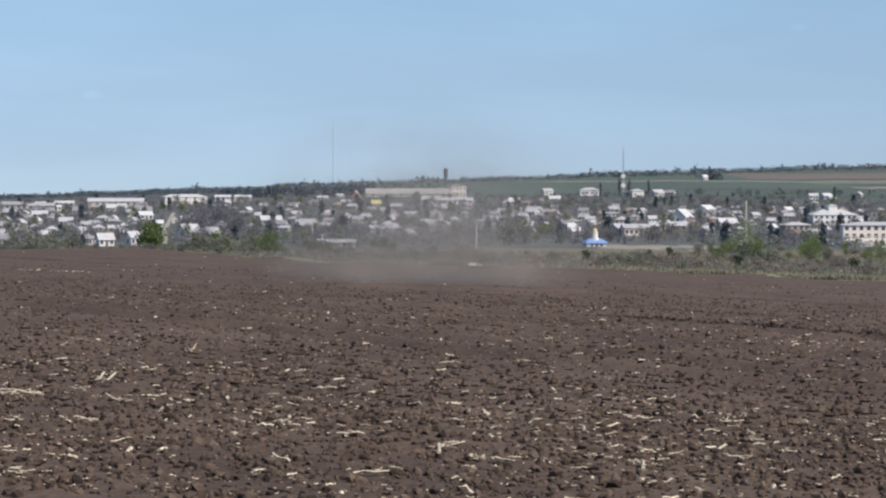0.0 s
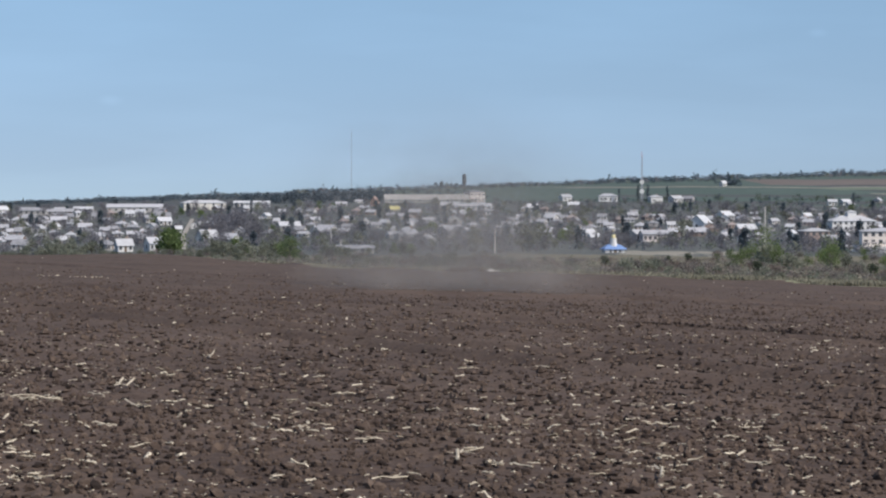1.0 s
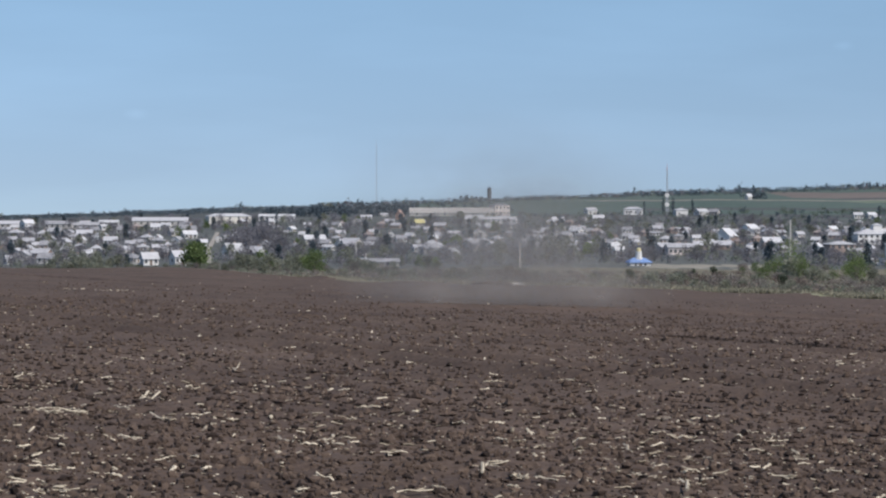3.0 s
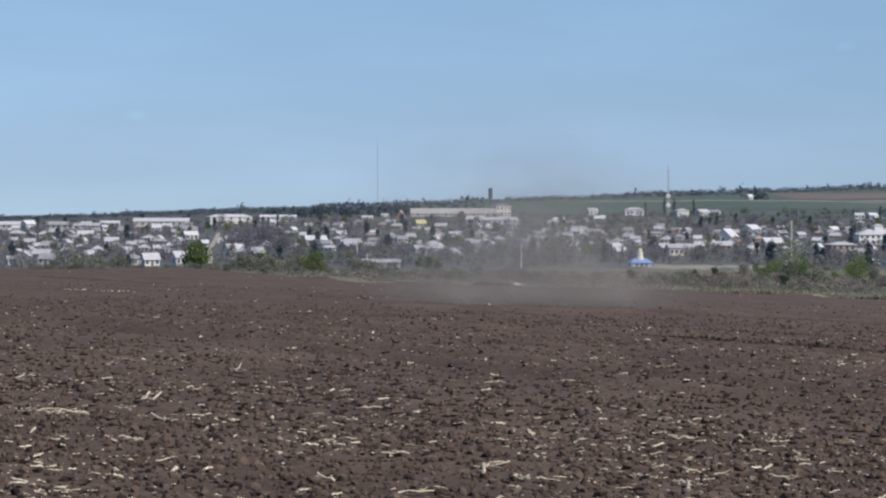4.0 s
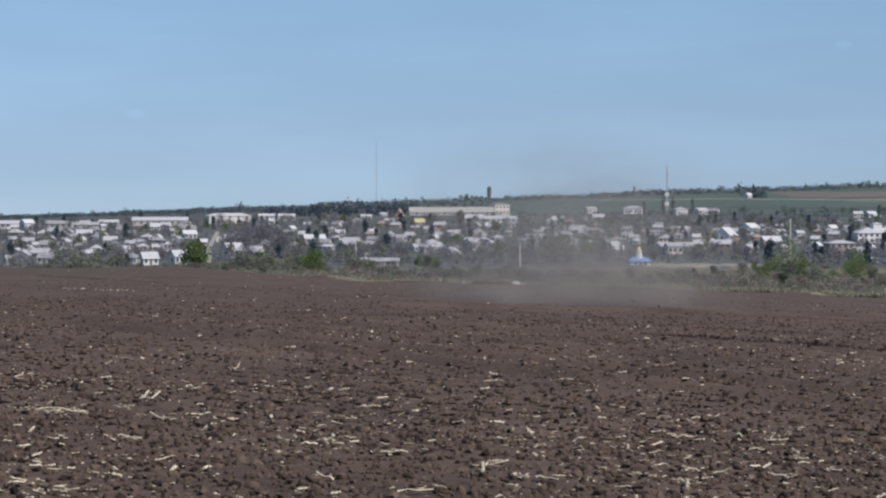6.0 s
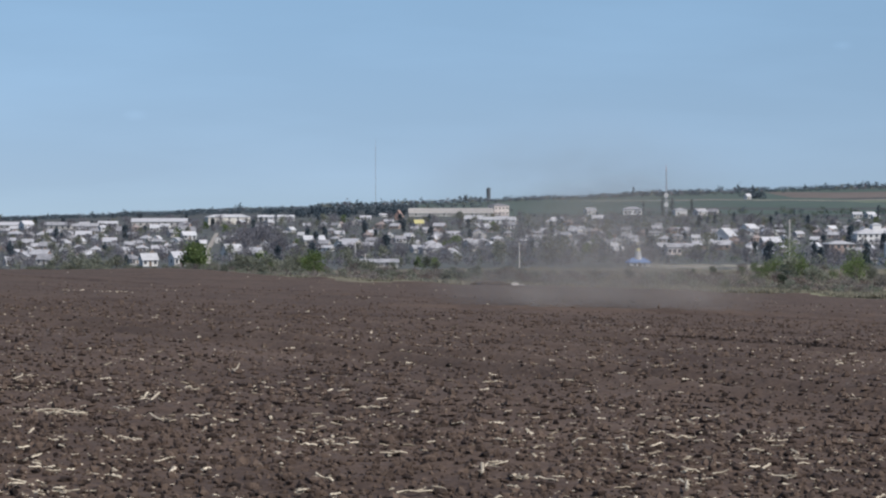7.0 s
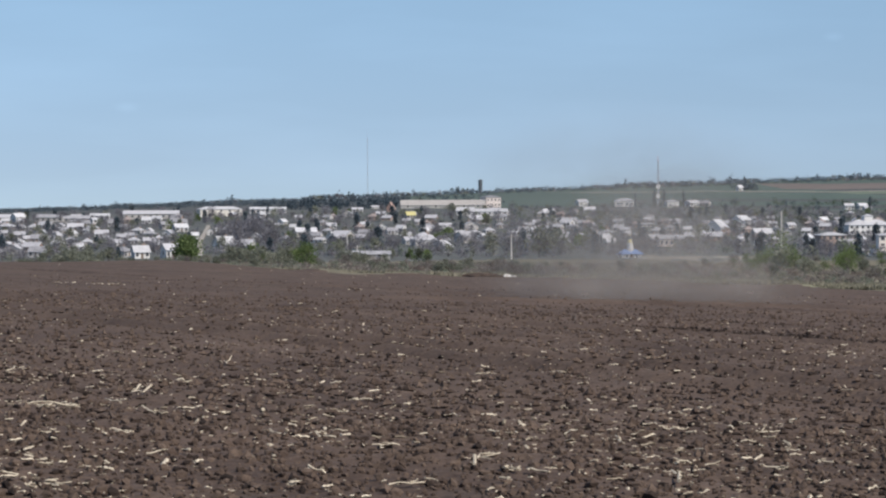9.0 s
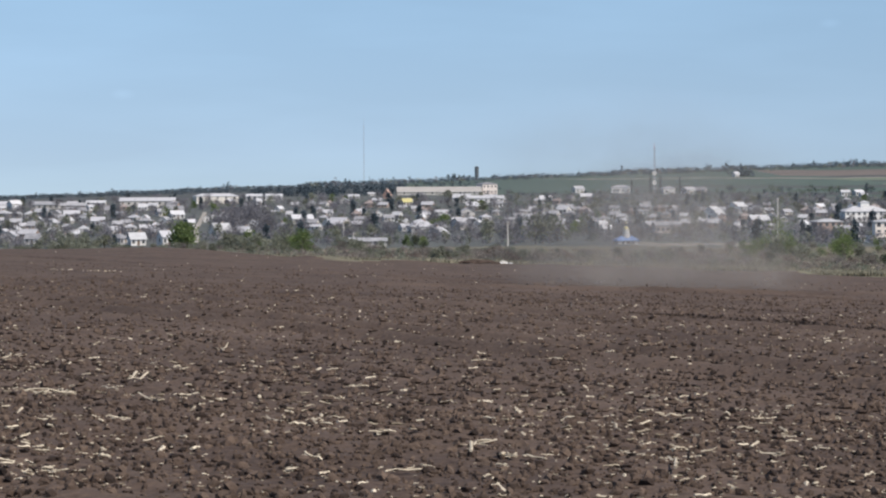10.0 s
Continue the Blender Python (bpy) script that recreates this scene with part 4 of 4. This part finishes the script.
def soil_bank():
    """A low dark bank of turned soil where the field ends."""
    bm = bmesh.new()
    bmesh.ops.create_icosphere(bm, subdivisions=4, radius=1)
    for v in bm.verts:
        v.co *= 1 + 0.25 * noise.noise(v.co * 2.5) + 0.12 * noise.noise(v.co * 7)
        v.co = (v.co.x * 1.7, v.co.y * 0.6, v.co.z * 0.3)
    me = bpy.data.meshes.new("soil_bank")
    bm.to_mesh(me)
    bm.free()
    me.materials.append(CLOD)
    ob = new("soil_bank", me)
    ob.matrix_basis = pose(4.2, 217, ground(4.2, 217) + 0.05, 0, 0, -4)
    tagged(ob, "low dark bank of turned soil at the field's edge", "soil")


def garden_wall(x, y, w):
    root = tagged(new("garden_wall"), "low pale garden wall beside the white house", "wall")
    root.matrix_basis = pose(x, y, ground(x, y) - 0.1, 0, 0, 5)
    part("masonry", box(bmesh.new(), -w / 2, w / 2, -0.2, 0.2, -0.8, 1.0), WHITEWASH, root)
    part("coping", box(bmesh.new(), -w / 2 - 0.1, w / 2 + 0.1, -0.3, 0.3, 1.0, 1.12), CONCRETE, root)


def weed(x, y, h, turn):
    """A dead upright weed: a stem with bare side shoots."""
    root = tagged(new("dry_weed"), "dead brown weed standing in the ploughed soil", "weed", "weeds on the field")
    root.matrix_basis = pose(x, y, float(top_soil(x, y)) - 0.04, 0, 0, turn)
    part("stem", tube(bmesh.new(), (0, 0, 0), (0.03, 0, h), 0.014, 0.006, 5), BARK, root)
    for k in range(4):
        a, z = k * 1.9, h * (0.35 + 0.15 * k)
        part("shoot", tube(bmesh.new(), (0.01, 0, z), (math.cos(a) * h * 0.3, math.sin(a) * h * 0.3, z + h * 0.18), 0.008, 0.004, 4), BARK, root)


soil_bank()
garden_wall(-113.6, 926, 4.6)
weed(3.83, 68.5, 0.26, 20)
weed(8.9, 76.0, 0.16, 80)
weed(-8.0, 51.0, 0.15, 130)
weed(-7.5, 52.5, 0.12, 10)
weed(0.9, 61.0, 0.12, 60)

# the many other houses, copied from a few kinds
SPOTS = [(o.location.x, o.location.y) for o in scene.objects if o.parent is None and o.get("category") in ("house", "shed", "hall", "school", "church", "apartment block", "public building")]
KINDS = []
for i, (w, l, h, rise, wall, roof, hip, label) in enumerate((
    (7.4, 6.8, 2.6, 2.0, PLASTER, SLATE, False, "plastered village house with a slate gable roof"),
    (8.2, 7, 2.7, 2.1, WHITEWASH, SLATE, False, "whitewashed village house with a slate roof"),
    (7.5, 7.5, 2.7, 2.1, PLASTER, SLATE, True, "plastered village house with a slate hip roof"),
    (6.8, 6, 2.6, 2.1, WHITEWASH, TIN, False, "whitewashed village house with a tin roof"),
    (9, 7, 2.7, 2.0, BRICK, SLATE, False, "brick village house with a grey slate roof"),
    (7.5, 7, 2.7, 2.2, BRICK, RUST, True, "brick village house with a reddish hip roof"),
    (6, 4.5, 2.2, 1.3, PLASTER, SLATE, False, "small plastered outbuilding with a slate roof"),
    (10, 5, 2.3, 1.4, WHITEWASH, SLATE, False, "long whitewashed outbuilding with a slate roof"),
)):
    KINDS.append(house(0, -950 - 20 * i, w, l, h, rise, 0, wall, roof, label, hip=hip, group=G))


def clear(x, y, gap):
    """No building nearer than gap; looser along the slope."""
    return all(abs(x - a) > gap or abs(y - b) > gap * 3.2 for a, b in SPOTS)


town = random.Random(12)
FREE = list(KINDS)


def settle(kind, x, d, size=1.0):
    m = pose(x, d, ground(x, d) - 0.1, 0, 0, town.choice((0, 90, 0, 20, -25, 65)) + town.uniform(-12, 12))
    SPOTS.append((x, d))
    if kind in FREE:
        FREE.remove(kind)
        kind.matrix_basis = m
    else:
        kind = copy_thing(kind, m)
    kind.scale = (size, size, min(1.0, size * 1.1))


# the rows of houses, street by street: kind, place and size
for street in (
    [(2, -237, 1489, 0.98), (0, -237, 1538, 1.22), (0, -210, 1346, 0.98), (0, -194, 1232, 0.97), (0, -195, 1295, 0.94), (3, -195, 1182, 0.63), (2, -174, 1203, 0.79), (2, -257, 1514, 1.27), (1, -284, 1634, 0.72), (0, -219, 1329, 0.89), (0, -237, 1384, 0.67), (4, -214, 1231, 0.60), (0, -190, 1122, 0.75), (2, -179, 1118, 0.60), (7, -163, 1039, 0.75)],
    [(0, -210, 1473, 1.34), (3, -194, 1349, 0.62), (0, -217, 1563, 0.95), (7, -221, 1656, 1.12), (0, -200, 1566, 0.86), (3, -160, 1228, 0.81), (2, -161, 1368, 0.90), (3, -156, 1377, 0.64), (4, -181, 1470, 0.60), (0, -156, 1257, 0.61), (0, -158, 1483, 0.99), (1, -155, 1531, 1.18), (3, -143, 1418, 1.22), (1, -140, 1326, 0.60), (2, -133, 1218, 0.60), (5, -182, 1366, 0.66), (2, -161, 1168, 0.60)],
    [(1, -167, 975, 0.60), (1, -178, 1080, 0.60), (3, -153, 1081, 0.60), (3, -171, 1143, 0.60), (3, -110, 1052, 0.63), (1, -101, 985, 0.60), (4, -132, 1169, 0.60), (2, -141, 1181, 0.60), (3, -121, 1266, 0.60), (3, -119, 1341, 0.60)],
    [(3, -115, 1351, 0.63), (3, -111, 1350, 0.60), (1, -100, 1190, 0.85), (0, -91, 1356, 0.66), (3, -88, 1638, 0.76), (3, -93, 1548, 0.60), (2, -104, 1577, 0.66), (3, -79, 1422, 0.60), (2, -67, 1516, 0.77), (1, -59, 1442, 0.60), (7, -79, 1677, 0.98), (7, -54, 1172, 0.79), (2, -48, 1241, 0.60), (1, -44, 1262, 0.60), (0, -43, 1171, 0.60)],
    [(3, -40, 1427, 0.94), (2, -30, 1358, 0.60), (1, -29, 1414, 0.60), (1, -22, 1324, 0.60), (1, -19, 1323, 0.60), (3, -18, 1379, 0.82), (0, -9, 1522, 0.60), (2, -3, 1402, 0.92), (3, -5, 1334, 0.60), (2, -5, 1189, 1.00), (1, -11, 1141, 0.60), (7, -56, 1845, 0.91), (7, -46, 1957, 0.70), (0, -58, 1700, 1.14), (4, -30, 1614, 0.65), (0, -35, 1200, 0.60), (2, -56, 1327, 0.60)],
    [(1, 13, 1260, 0.62), (0, 21, 1425, 1.30), (7, 29, 1560, 1.05), (1, 15, 1219, 0.60), (2, 21, 1281, 0.77), (2, 8, 1368, 0.60), (4, 0, 1521, 0.60), (0, 4, 1141, 0.60), (1, 42, 1751, 1.25), (1, 50, 1723, 0.66), (2, 38, 1438, 0.60), (2, 29, 1324, 0.60)],
    [(3, 48, 1202, 0.79), (7, 43, 1107, 0.60), (2, 73, 1698, 0.92), (3, 79, 1727, 1.26), (0, 73, 1552, 0.85), (3, 78, 1467, 1.16), (2, 78, 1408, 0.76), (2, 65, 1296, 0.78), (1, 57, 1109, 0.60), (0, 99, 1774, 0.65), (0, 97, 1570, 0.86), (2, 84, 1331, 0.60), (0, 69, 1205, 0.60), (2, 89, 1290, 0.77), (3, 78, 1112, 0.60), (1, 112, 1523, 0.60), (0, 102, 1336, 0.73)],
    [(7, 144, 1558, 0.70), (2, 142, 1460, 0.88), (2, 116, 1307, 0.94), (5, 113, 1205, 0.60), (3, 137, 1357, 0.60), (0, 132, 1542, 0.94), (2, 102, 1242, 0.60), (5, 116, 1452, 0.61), (0, 157, 1397, 1.02), (3, 170, 1459, 0.97), (3, 182, 1488, 1.18), (2, 203, 1596, 0.86), (0, 194, 1494, 1.35), (5, 170, 1358, 0.65), (3, 141, 1146, 0.61), (2, 144, 1264, 0.61), (0, 155, 1442, 0.70), (3, 130, 1239, 0.60), (5, 152, 1287, 0.60)],
    [(1, 186, 1365, 0.60), (1, 239, 1615, 0.71), (3, 199, 1339, 0.60), (3, 180, 1208, 0.60), (2, 275, 1754, 0.60), (0, 260, 1615, 0.69), (5, 240, 1554, 0.65), (2, 298, 1797, 0.75), (1, 336, 1948, 0.75), (0, 208, 1465, 0.60), (0, 226, 1364, 0.66), (1, 199, 1169, 0.60), (3, 147, 1130, 0.60), (2, 158, 1171, 0.60), (0, 376, 2050, 1.00), (3, 334, 1797, 1.07), (2, 286, 1512, 0.82), (5, 159, 1229, 0.60)],
):
    for k, x, d, size in street:
        if clear(x, d, 3.0):
            settle(KINDS[k], x, d, max(0.68, size * 0.88))
made = 0
for k in range(4000):
    if made >= 135:
        break
    u = town.uniform(-0.19, 0.195)
    d = town.uniform(930, 1780) if u < 0.06 else town.uniform(940, 1640)
    x = u * d
    if not clear(x, d, 7.0) or (abs(x + 86.5 + (d - 930) * 0.084) < 9 and d < 1560):
        continue
    if d < 1120 and u > -0.1:
        continue
    made += 1
    settle(town.choice(KINDS), x, d, town.uniform(0.62, 0.85))

# garden trees between the houses
made = 0
for k in range(6000):
    if made >= 500:
        break
    u = town.uniform(-0.195, 0.2)
    d = town.uniform(880, 1850)
    x = u * d
    if not clear(x, d, 5.0) or (0.055 < u < 0.135 and d < 935) or (abs(u + 0.0917) < 0.0036 and d < 1540) or (abs(x + 86.5 + (d - 930) * 0.084) < 4.5 and d < 1560):
        continue
    made += 1
    plant(town.choices(("bare", "bud", "fir", "leaf"), (58, 27, 11, 4))[0], x, d, town.uniform(0.55, 1.0), group="trees of the town")

# the smaller orchard trees and hedges
ORCHARD = []
for k in range(3100):
    u = town.uniform(-0.195, 0.2)
    d = town.uniform(860, 1880)
    if clear(u * d, d, 2.6) and not (abs(u * d + 86.5 + (d - 930) * 0.084) < 4.5 and d < 1560):
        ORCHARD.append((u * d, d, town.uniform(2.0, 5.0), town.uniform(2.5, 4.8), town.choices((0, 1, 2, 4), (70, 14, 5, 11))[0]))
for x, d in SPOTS:
    for k in range(5):
        ORCHARD.append((x + town.uniform(-6.5, 6.5), d - town.uniform(5.5, 14), town.uniform(1.2, 2.8), town.uniform(1.8, 3.8), town.choices((0, 1, 2, 4), (72, 15, 4, 9))[0]))
ORCHARD = [o for k, o in enumerate(ORCHARD) if not (k % 5 < 2 and 0.06 < o[0] / o[1] < 0.15 and 1080 < o[1] < 1600) and not (abs(o[0] / o[1] + 0.0917) < 0.0026 and o[1] < 1540) and not (-0.124 < o[0] / o[1] < -0.100 and o[1] < 930) and not (0.055 < o[0] / o[1] < 0.135 and o[1] < 935)]
# a hedge up the east side of the lane
for k in range(60):
    d = town.uniform(965, 1530)
    x = -86.5 - (d - 930) * 0.084 + town.uniform(2.6, 6.5) + (d - 930) * 0.003
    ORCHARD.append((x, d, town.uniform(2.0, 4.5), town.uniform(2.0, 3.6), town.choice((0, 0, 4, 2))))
woods("orchard_trees", ORCHARD, "small bare and budding orchard trees between the houses")

# single trees that stand out
plant("leaf", -84.8, 862, 1.25)
plant("leaf", -86.8, 868, 1.1)
plant("leaf", -83.6, 870, 1.05)
for k in range(12):
    d = town.uniform(770, 830)
    plant("bud", town.uniform(-0.156, -0.126) * d, d, town.uniform(0.55, 0.9), group="trees below the field")
for k in range(20):
    d = town.uniform(640, 780)
    plant("bud", town.uniform(-0.082, -0.052) * d, d, town.uniform(0.5, 0.78), group="trees below the field")
for k in range(24):
    d = town.uniform(1080, 1480)
    plant("bare", town.uniform(-0.084, -0.064) * d, d, town.uniform(0.9, 1.35), group="trees of the town")
for x, y, kind, s in ((37, 880, "bud", 1.4), (32, 905, "fir", 0.9), (28, 890, "bare", 1.4), (40, 930, "bare", 1.5), (46, 960, "bud", 1.3), (22, 930, "bud", 1.2),
                      (-8, 850, "leaf", 0.6), (-2.5, 840, "leaf", 0.55), (-14, 845, "bud", 0.6), (208, 1180, "fir", 0.9), (216, 1330, "fir", 1.0),
                      (160, 1080, "fir", 0.75), (120, 990, "bare", 0.9), (84, 1000, "fir", 0.6), (70, 1050, "poplar", 0.45), (71.2, 1000, "poplar", 0.5)):
    plant(kind, x, y, s)
for x, y, s in ((160.5, 2000, 0.95), (176.5, 2012, 1.05), (184.4, 2012, 1.0), (200.5, 2015, 0.9), (330, 1900, 0.8), (-108, 1500, 0.7), (-104, 1490, 0.6), (-98, 1480, 0.8)):
    plant("poplar", x, y, s)
# dark wood behind the town, tree belts along the skyline and the field banks
SPREAD = []
for k in range(90):
    d = town.uniform(1930, 2350)
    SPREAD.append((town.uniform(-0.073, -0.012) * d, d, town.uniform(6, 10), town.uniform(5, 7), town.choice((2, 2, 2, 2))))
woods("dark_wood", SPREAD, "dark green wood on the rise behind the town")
BELT = []
for k in range(1300):
    u = -0.2 + 0.41 * (k + town.random()) / 1300
    d = town.uniform(3350, 3750)
    tall = 6.2 + 2.0 * float(value_noise(np.array(u * 90), np.array(1.0), 31)) + town.uniform(-1, 1)
    if town.random() < (0.10 if -0.04 < u < 0.03 else 0.02):
        tall *= 1.7
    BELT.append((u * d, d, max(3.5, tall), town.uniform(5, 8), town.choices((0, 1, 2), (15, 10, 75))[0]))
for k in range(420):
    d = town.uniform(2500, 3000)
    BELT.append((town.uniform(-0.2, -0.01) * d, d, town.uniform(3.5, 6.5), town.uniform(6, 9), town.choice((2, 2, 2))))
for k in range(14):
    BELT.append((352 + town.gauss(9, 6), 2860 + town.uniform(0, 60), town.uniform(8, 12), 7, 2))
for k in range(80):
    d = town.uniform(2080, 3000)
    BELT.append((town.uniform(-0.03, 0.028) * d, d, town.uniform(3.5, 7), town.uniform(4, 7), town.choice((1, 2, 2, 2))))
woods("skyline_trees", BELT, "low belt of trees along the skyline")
BANK = []
for k in range(400):
    u = town.uniform(0.03, 0.2)
    d = town.uniform(1560, 2060)
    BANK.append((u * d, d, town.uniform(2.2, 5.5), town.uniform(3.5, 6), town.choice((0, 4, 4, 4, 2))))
for u in (0.104, 0.1198, 0.138, 0.1395, 0.1525, 0.158, 0.1625, 0.164, 0.175, 0.186):
    for k in range(4):
        d = town.uniform(2060, 2130)
        BANK.append((u * d + town.gauss(0, 3.5), d, town.uniform(4, 7.5), town.uniform(3.5, 6), town.choice((4, 4, 2))))
woods("slope_trees", BANK, "loose trees on the slope above the town")

# bushes and grass between the field and the town
B = "bushes below the field"
for k in range(230):
    u = town.uniform(-0.02, 0.2)
    d = 236 + 220 * town.random() ** 1.3
    thick = 0.5 + 0.5 * float(value_noise(np.array(u * 45), np.array(d / 50), 61))
    if town.random() < thick + 0.25:
        plant(town.choices(("scrub", "russet", "olive", "dark"), (40, 22, 22, 16))[0], u * d, d, town.uniform(0.2, 0.55) * (1 if d < 330 else 0.75), group=B)
for k in range(40):
    u = town.uniform(0.11, 0.2)
    d = town.uniform(480, 780)
    plant(town.choices(("scrub", "russet", "olive"), (50, 20, 30))[0], u * d, d, town.uniform(0.35, 0.8), group=B)
# willows coming into leaf, in clumps
for c, wide, n, tall in ((0.129, 0.010, 7, 0.46), (0.147, 0.010, 7, 0.80), (0.165, 0.010, 8, 0.58), (0.178, 0.008, 3, 0.45), (0.190, 0.008, 4, 0.5)):
    for k in range(n):
        u, d = town.gauss(c, wide * 0.6), town.uniform(320, 500)
        plant(town.choices(("willow", "green", "olive", "scrub"), (58, 12, 18, 12))[0], u * d, d, tall * town.uniform(0.6, 1.3), group=B)
for u, d, s in ((0.1817, 246, 0.62), (0.100, 430, 0.45), (0.108, 400, 0.5), (0.165, 380, 0.6), (0.133, 400, 0.55), (-0.006, 640, 1.1), (-0.002, 660, 1.0)):
    plant("dark", u * d, d, s, group=B)
for k in range(80):
    u = town.uniform(-0.19, -0.02)
    d = town.uniform(520, 820)
    plant(town.choices(("olive", "scrub", "green"), (60, 38, 2))[0], u * d, d, town.uniform(0.5, 0.95), group=B)
for k in range(70):
    u = town.uniform(-0.085, 0.03)
    d = town.uniform(245, 600)
    plant(town.choices(("scrub", "olive", "dark"), (50, 46, 4))[0], u * d, d, town.uniform(0.22, 0.5), group=B)
for k in range(44):
    u = town.uniform(0.03, 0.2)
    d = float(field_edge(u)) + town.uniform(16, 34)
    plant(town.choice(("scrub", "scrub", "olive")), u * d, d, town.uniform(0.14, 0.34), group=B)
SCRUB = []
for k in range(2600):
    u = town.uniform(-0.085, 0.2)
    d = float(field_edge(u)) + 20 + 260 * town.random() ** 1.4
    thick = 0.5 + 0.5 * float(value_noise(np.array(u * 60), np.array(d / 30), 62))
    if town.random() < thick + 0.25:
        SCRUB.append((u * d, d, town.uniform(0.3, 1.1), town.uniform(0.7, 2.4), town.choices((3, 1, 4, 5, 6), (26, 20, 14, 26, 14))[0]))
woods("bank_scrub", SCRUB, "low brown and olive scrub on the bank")
plant("green", -28.5, 560, 1.15)
plant("green", -30.2, 566, 0.9)


def grass_tufts(n):
    """Tufts of dry and green grass on the bank beyond the field."""
    u = rng.uniform(-0.07, 0.2, n)
    d = field_edge(u) + 2 + 190 * rng.random(n) ** 1.7
    x = u * d
    z = land(x, d)
    h = rng.uniform(0.10, 0.34, n) * (1 + value_noise(x / 4, d / 4, 21) * 0.6)
    a = rng.uniform(0, math.pi, n)
    w = rng.uniform(0.06, 0.2, n)
    lean = rng.normal(0, 0.12, (n, 2))
    p = np.stack([x - np.cos(a) * w, d - np.sin(a) * w, z - 0.15], -1)
    q = np.stack([x + np.cos(a) * w, d + np.sin(a) * w, z - 0.15], -1)
    t = np.stack([x + lean[:, 0], d + lean[:, 1], z + h], -1)
    v = np.stack([p, q, t], 1).reshape(-1, 3)
    tagged(new("grass_tufts", mesh_np("grass_tufts", v, np.arange(3 * n).reshape(-1, 3), BLADES)), "dry and green grass tufts on the bank", "grass", kind="stuff")


grass_tufts(64000)


# ---- dust ----
def puff(parent, cx, cy, cz, sx, sy, sz, seed, material):
    """One billow of dust: a wavy dome, bulging towards the wind's lee."""
    bm = bmesh.new()
    bmesh.ops.create_uvsphere(bm, u_segments=40, v_segments=24, radius=1)
    bmesh.ops.delete(bm, geom=[v for v in bm.verts if v.co.y > 0.02], context="VERTS")
    for v in bm.verts:
        k = noise.noise(v.co * 2.0 + Vector((seed * 3.1, 0, 0)))
        v.co *= 1 + 0.12 * k
    for f in bm.faces:
        f.smooth = True
    ob = part("dust_puff", bm, material, parent)
    ob.scale = (sx, sy, sz)
    return ob, Vector((cx, cy, cz))


DUST_Y = 92.0
dust_cloud = tagged(new("dust_cloud"), "thin brown dust cloud drifting low over the ploughed field", "dust", kind="stuff")
PUFFS = []
for i, (cx, cy, cz, sx, sy, sz, drift, rise, thin) in enumerate((
    (-3.0, 12.0, 0.0, 4.8, 1.6, 2.0, 0.1, 0.01, 0),
    (0.4, 14.0, 0.2, 5.2, 1.8, 3.0, 0.0, 0.02, 0),
    (3.8, 13.0, 0.0, 4.8, 1.6, 2.2, 0.3, 0.01, 0),
    (-1.6, 20.0, 1.2, 7.2, 2.2, 4.8, 0.2, 0.04, 1),
    (2.2, 23.0, 1.4, 7.6, 2.2, 5.4, 0.3, 0.05, 1),
    (0.2, 28.0, 2.6, 11.0, 2.6, 7.4, 0.5, 0.08, 1),
)):
    PUFFS.append((*puff(dust_cloud, cx, cy, cz, sx, sy, sz, 3 + i, DUST_THIN if thin else DUST), drift, rise))

# ---- a fly that crosses close to the lens ----
def build_fly():
    root = tagged(new("fly"), "small dark housefly in flight with spread wings", "insect")
    bm = bmesh.new()
    bmesh.ops.create_uvsphere(bm, u_segments=12, v_segments=8, radius=1, matrix=Matrix.Diagonal((0.0027, 0.0019, 0.0019, 1)))
    bmesh.ops.create_uvsphere(bm, u_segments=12, v_segments=8, radius=1, matrix=Matrix.Translation((-0.0035, 0, -0.0004)) @ Matrix.Diagonal((0.0022, 0.0017, 0.0016, 1)))
    part("body", bm, FLY, root)
    bm = bmesh.new()
    bmesh.ops.create_uvsphere(bm, u_segments=10, v_segments=6, radius=0.0013, matrix=Matrix.Translation((0.0036, 0, -0.0002)))
    part("head", bm, FLY, root)
    for s in (-1, 1):
        bm = bmesh.new()
        bmesh.ops.create_uvsphere(bm, u_segments=10, v_segments=6, radius=1, matrix=Matrix.Translation((-0.001, 0, 0.0042)) @ Matrix.Diagonal((0.0016, 0.00015, 0.0036, 1)))
        part("wing", bm, WING, root, at=pose(-0.0005, s * 0.001, 0.0008, -s * 35, -25, 0))
    return root


fly = build_fly()


# ---- what moves ----
def motions():
    rows = [(0, 0.9), (1.25, 1.2), (2.5, 1.8), (4, 3.1), (5, 4.0), (5.5, 4.5), (7, 6.0), (8.5, 7.9), (10, 9.2)]
    walk(dust_cloud, [(t, pose(x, DUST_Y, ground(x, DUST_Y))) for t, x in rows])
    for ob, c, drift, rise in PUFFS:
        walk(ob, [(t, pose(c.x + drift * (t - 5) * 0.15, c.y, c.z + rise * (t - 5) * 0.5, 0, 0, t * 0.6)) for t in (0, 3.3, 6.6, 10)])
    walk(fly, [(0, pose(-2.6, -0.5, 1.9, 0, 20, 0)), (3.8, pose(-1.6, 1.6, 2.05, 0, 20, 0)), (4.1, pose(-0.62, 1.95, 1.84, 0, 25, 0)),
               (4.2, pose(-0.113, 2.0, 1.7235, 0, 28, 0)), (4.3, pose(0.55, 2.05, 1.62, 0, 25, 0)), (4.6, pose(1.7, 1.8, 1.5, 0, 20, 0)), (10, pose(4.0, -1.0, 1.6, 0, 20, 0))])


motions()
